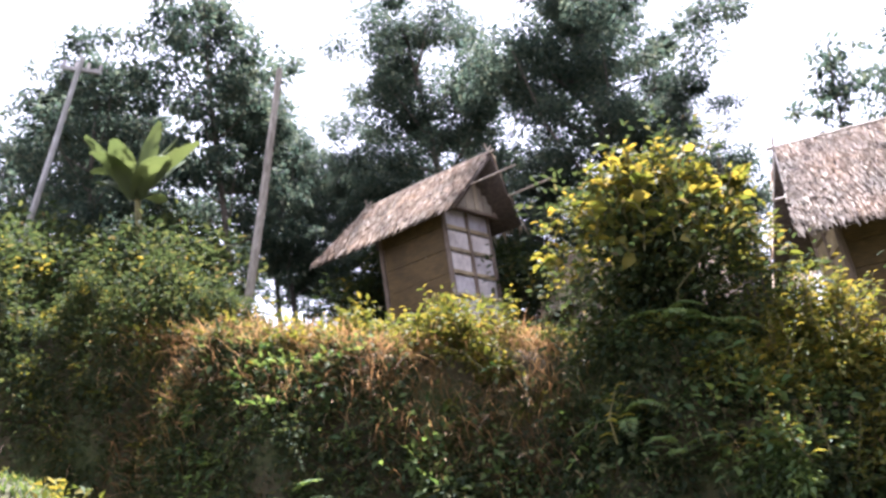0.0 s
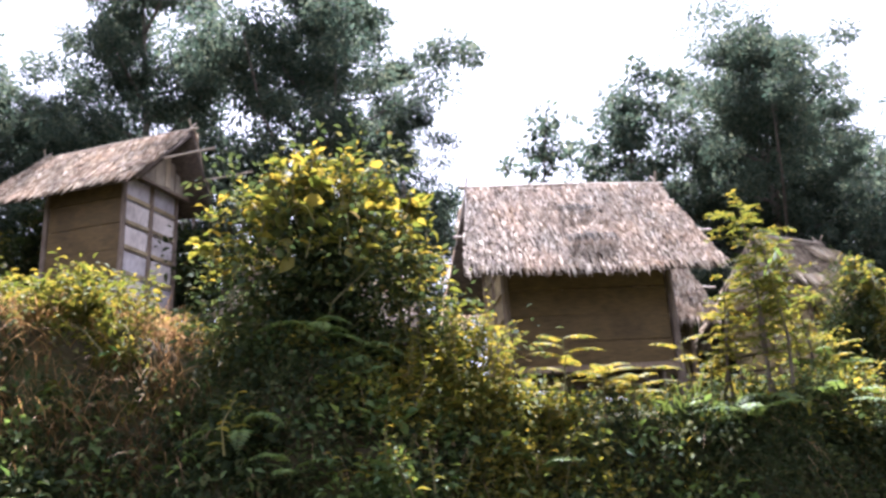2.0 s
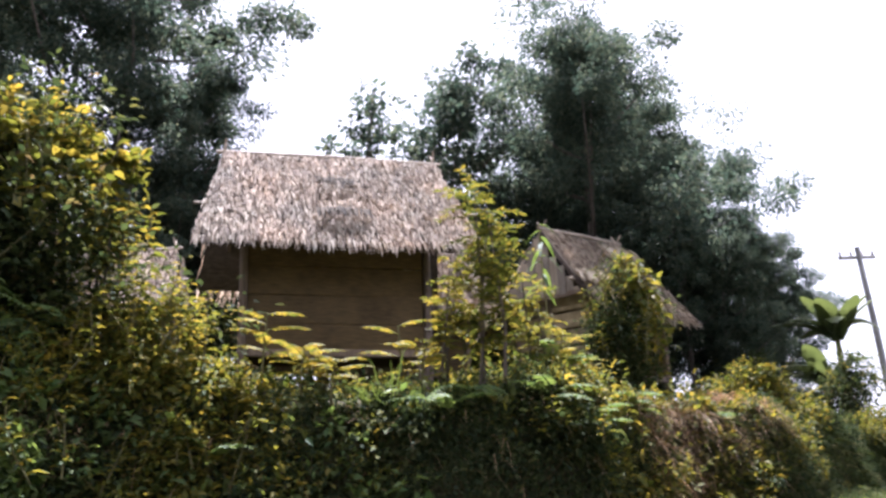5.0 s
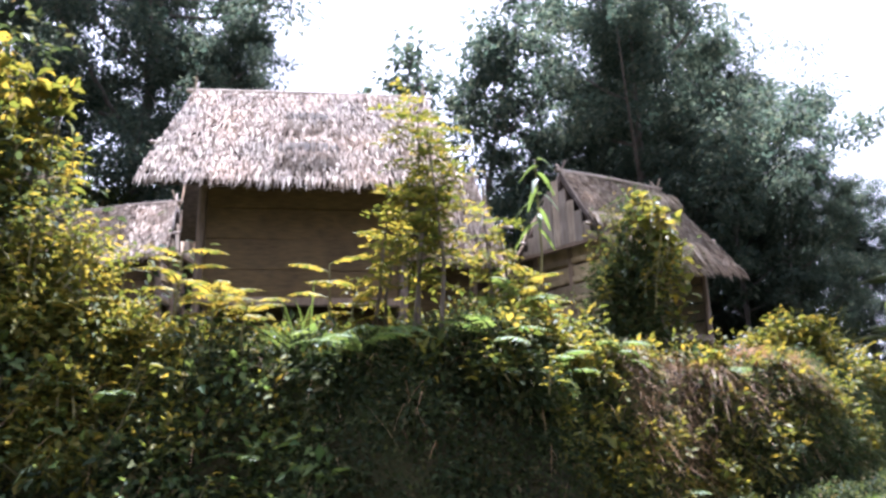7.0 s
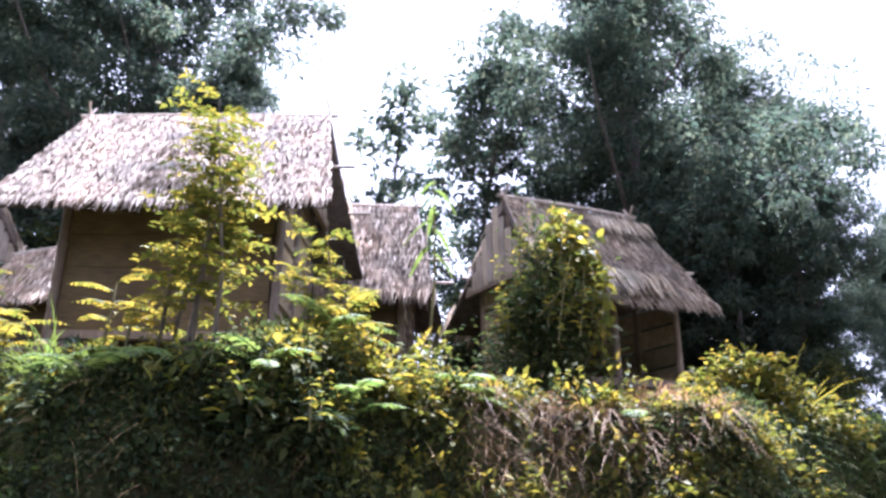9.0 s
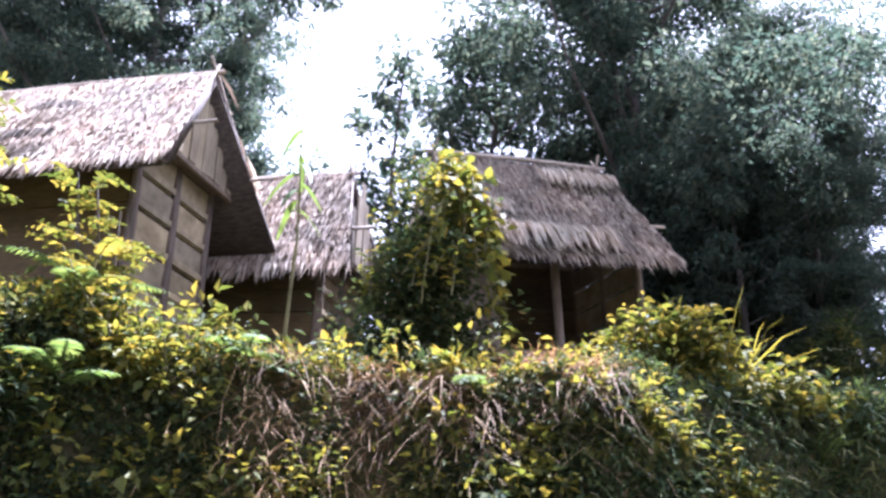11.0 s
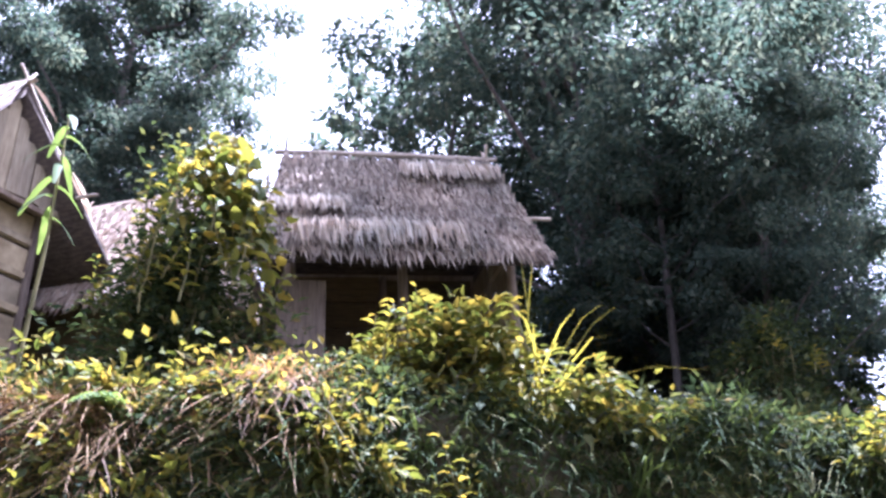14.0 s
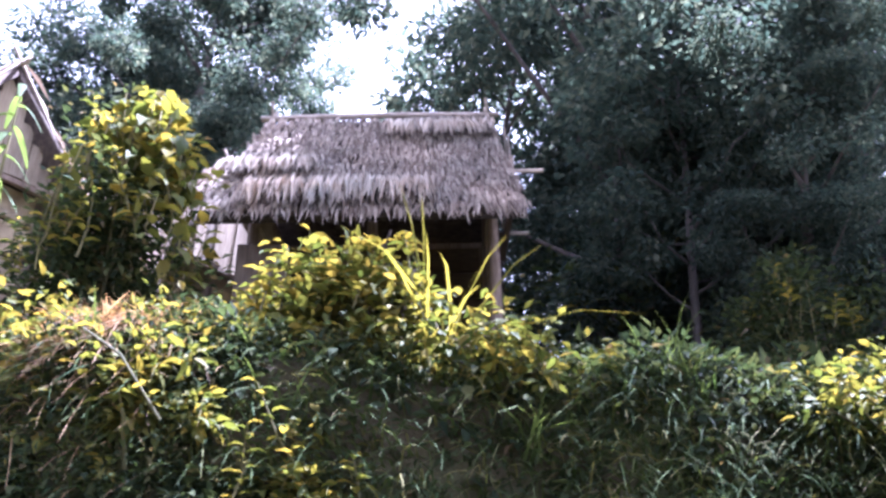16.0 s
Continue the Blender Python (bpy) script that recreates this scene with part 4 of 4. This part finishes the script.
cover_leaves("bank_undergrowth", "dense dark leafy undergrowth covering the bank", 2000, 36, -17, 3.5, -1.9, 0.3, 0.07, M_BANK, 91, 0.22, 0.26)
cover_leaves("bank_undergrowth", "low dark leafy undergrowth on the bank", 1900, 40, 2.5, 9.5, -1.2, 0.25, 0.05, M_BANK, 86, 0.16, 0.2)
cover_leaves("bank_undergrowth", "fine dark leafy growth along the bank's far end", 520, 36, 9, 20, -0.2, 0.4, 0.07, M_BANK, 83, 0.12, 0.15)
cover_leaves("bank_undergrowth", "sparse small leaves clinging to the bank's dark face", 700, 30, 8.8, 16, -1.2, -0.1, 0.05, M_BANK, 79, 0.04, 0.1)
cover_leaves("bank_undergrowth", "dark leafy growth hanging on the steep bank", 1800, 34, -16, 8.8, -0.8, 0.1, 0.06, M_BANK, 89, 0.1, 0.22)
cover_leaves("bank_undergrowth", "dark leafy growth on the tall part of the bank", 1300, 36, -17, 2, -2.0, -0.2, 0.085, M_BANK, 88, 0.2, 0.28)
cover_leaves("bank_undergrowth", "broad fresh leaves scattered over the dark bank", 240, 22, -9, 3, -1.1, -0.1, 0.12, M_FERN, 81, 0.3, 0.32)
cover_leaves("foot_weeds", "low weeds along the foot of the bank", 800, 34, -14, 0, -3.6, -1.2, 0.07, M_BANK, 87, 0.1, 0.26)
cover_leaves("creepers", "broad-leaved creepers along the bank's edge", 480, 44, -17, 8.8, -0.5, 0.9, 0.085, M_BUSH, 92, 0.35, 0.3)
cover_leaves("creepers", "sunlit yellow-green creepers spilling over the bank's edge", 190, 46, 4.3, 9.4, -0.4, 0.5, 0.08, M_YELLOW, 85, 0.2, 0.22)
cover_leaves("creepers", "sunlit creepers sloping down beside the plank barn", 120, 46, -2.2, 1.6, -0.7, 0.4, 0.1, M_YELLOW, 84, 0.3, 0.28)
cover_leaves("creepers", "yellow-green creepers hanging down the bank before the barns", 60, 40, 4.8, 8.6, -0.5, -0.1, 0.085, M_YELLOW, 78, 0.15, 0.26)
cover_leaves("terrace_weeds", "low green weeds on the terrace", 600, 30, -16, 18, 0.2, 4.5, 0.1, M_BANK, 93, 0.15, 0.3)
cover_leaves("verge_weeds", "low bright weeds on the grassy hump by the way", 700, 40, -11.5, -3.6, -10.2, -3.0, 0.06, M_BUSH, 90, 0.06, 0.2)
cover_blades("bank_grass", "long green grass hanging over the bank", 8000, -17, 9.5, -0.5, 0.8, 0.25, 0.010, M_GRASS, 94, (0.3, 1.0), 0.5, 800)
cover_blades("bank_grass", "tall rough grass at the bank's far end", 15000, 9.8, 26, -0.4, 1.8, 0.32, 0.010, M_BANK, 95, (0.3, 1.0), 0.4, 700)
cover_blades("bank_grass", "long dark grass hanging down the bank's far end", 12000, 8.8, 14.5, -0.95, 0.1, 0.34, 0.011, M_GRASS, 76, (0.5, 1.2), 0.7, 420)
cover_leaves("bank_undergrowth", "dark leaves filling the hollows of the bank's far end", 600, 34, 8.5, 14.5, -0.95, -0.1, 0.055, M_BANK, 75, 0.06, 0.14)
cover_blades("face_grass", "short dark grass on the bank's steep face", 30000, 2.0, 18, -1.1, -0.02, 0.2, 0.009, M_BANK, 77, (0.5, 1.2), 0.6)
cover_blades("dry_grass", "yellow dry grass on the sunny edge before the barn", 5500, -10.5, -3.6, -0.7, 1.2, 0.62, 0.013, M_DRY, 96, (0.2, 0.8), 0.4, 230, 0.15)
rng_straw = np.random.default_rng(97)
for cx, cy, rx, ry in DRY_SPOTS[:5]:
    n = int(6000 * rx * ry) + 300
    x, y = cx + rng_straw.normal(0, 0.62 * rx, n), cy + rng_straw.normal(0, 0.7 * ry, n)
    P = np.stack([x, y, height(x, y) + 0.02 + 0.16 * rng_straw.random(n) * np.exp(-((x - cx) / rx) ** 2)], 1)
    D = rng_straw.normal(0, 0.8, (n, 3)) + [0, -0.45, 0.1]
    D[:, 2] = np.abs(D[:, 2]) * 0.5
    V, F = blade_arrays(P, D, 0.28 * rng_straw.uniform(0.4, 1.4, n), 0.008 * rng_straw.uniform(0.6, 1.5, n), rng_straw.uniform(0.2, 1.3, n), rng_straw)
    tagged(obj("straw_heap", grid_mesh("straw_heap", V, F), M_DRY), "heap of dry brown straw slumped on the bank", "straw", "", "stuff")
cover_blades("dry_stalks", "dry hanging stalks on the bank's face", 1300, -12, 8.3, -0.9, 0.2, 0.4, 0.008, M_DRY, 98, (0.8, 1.5), 0.9, 420, 0.1)
cover_blades("verge_grass", "short sunlit grass on the verge", 34000, 5.0, 14.5, -4.2, -0.3, 0.11, 0.014, M_GRASS, 80, (0.1, 0.5), 0.1)
cover_blades("verge_grass", "short sunlit grass far along the verge", 16000, 14, 30, -3.4, -0.6, 0.13, 0.018, M_GRASS, 99, (0.1, 0.5), 0.1)
cover_blades("hump_grass", "short sunlit grass on the hump by the way", 45000, -10.0, -3.6, -10.2, -5.4, 0.1, 0.013, M_GRASS, 100, (0.1, 0.5), 0.1)
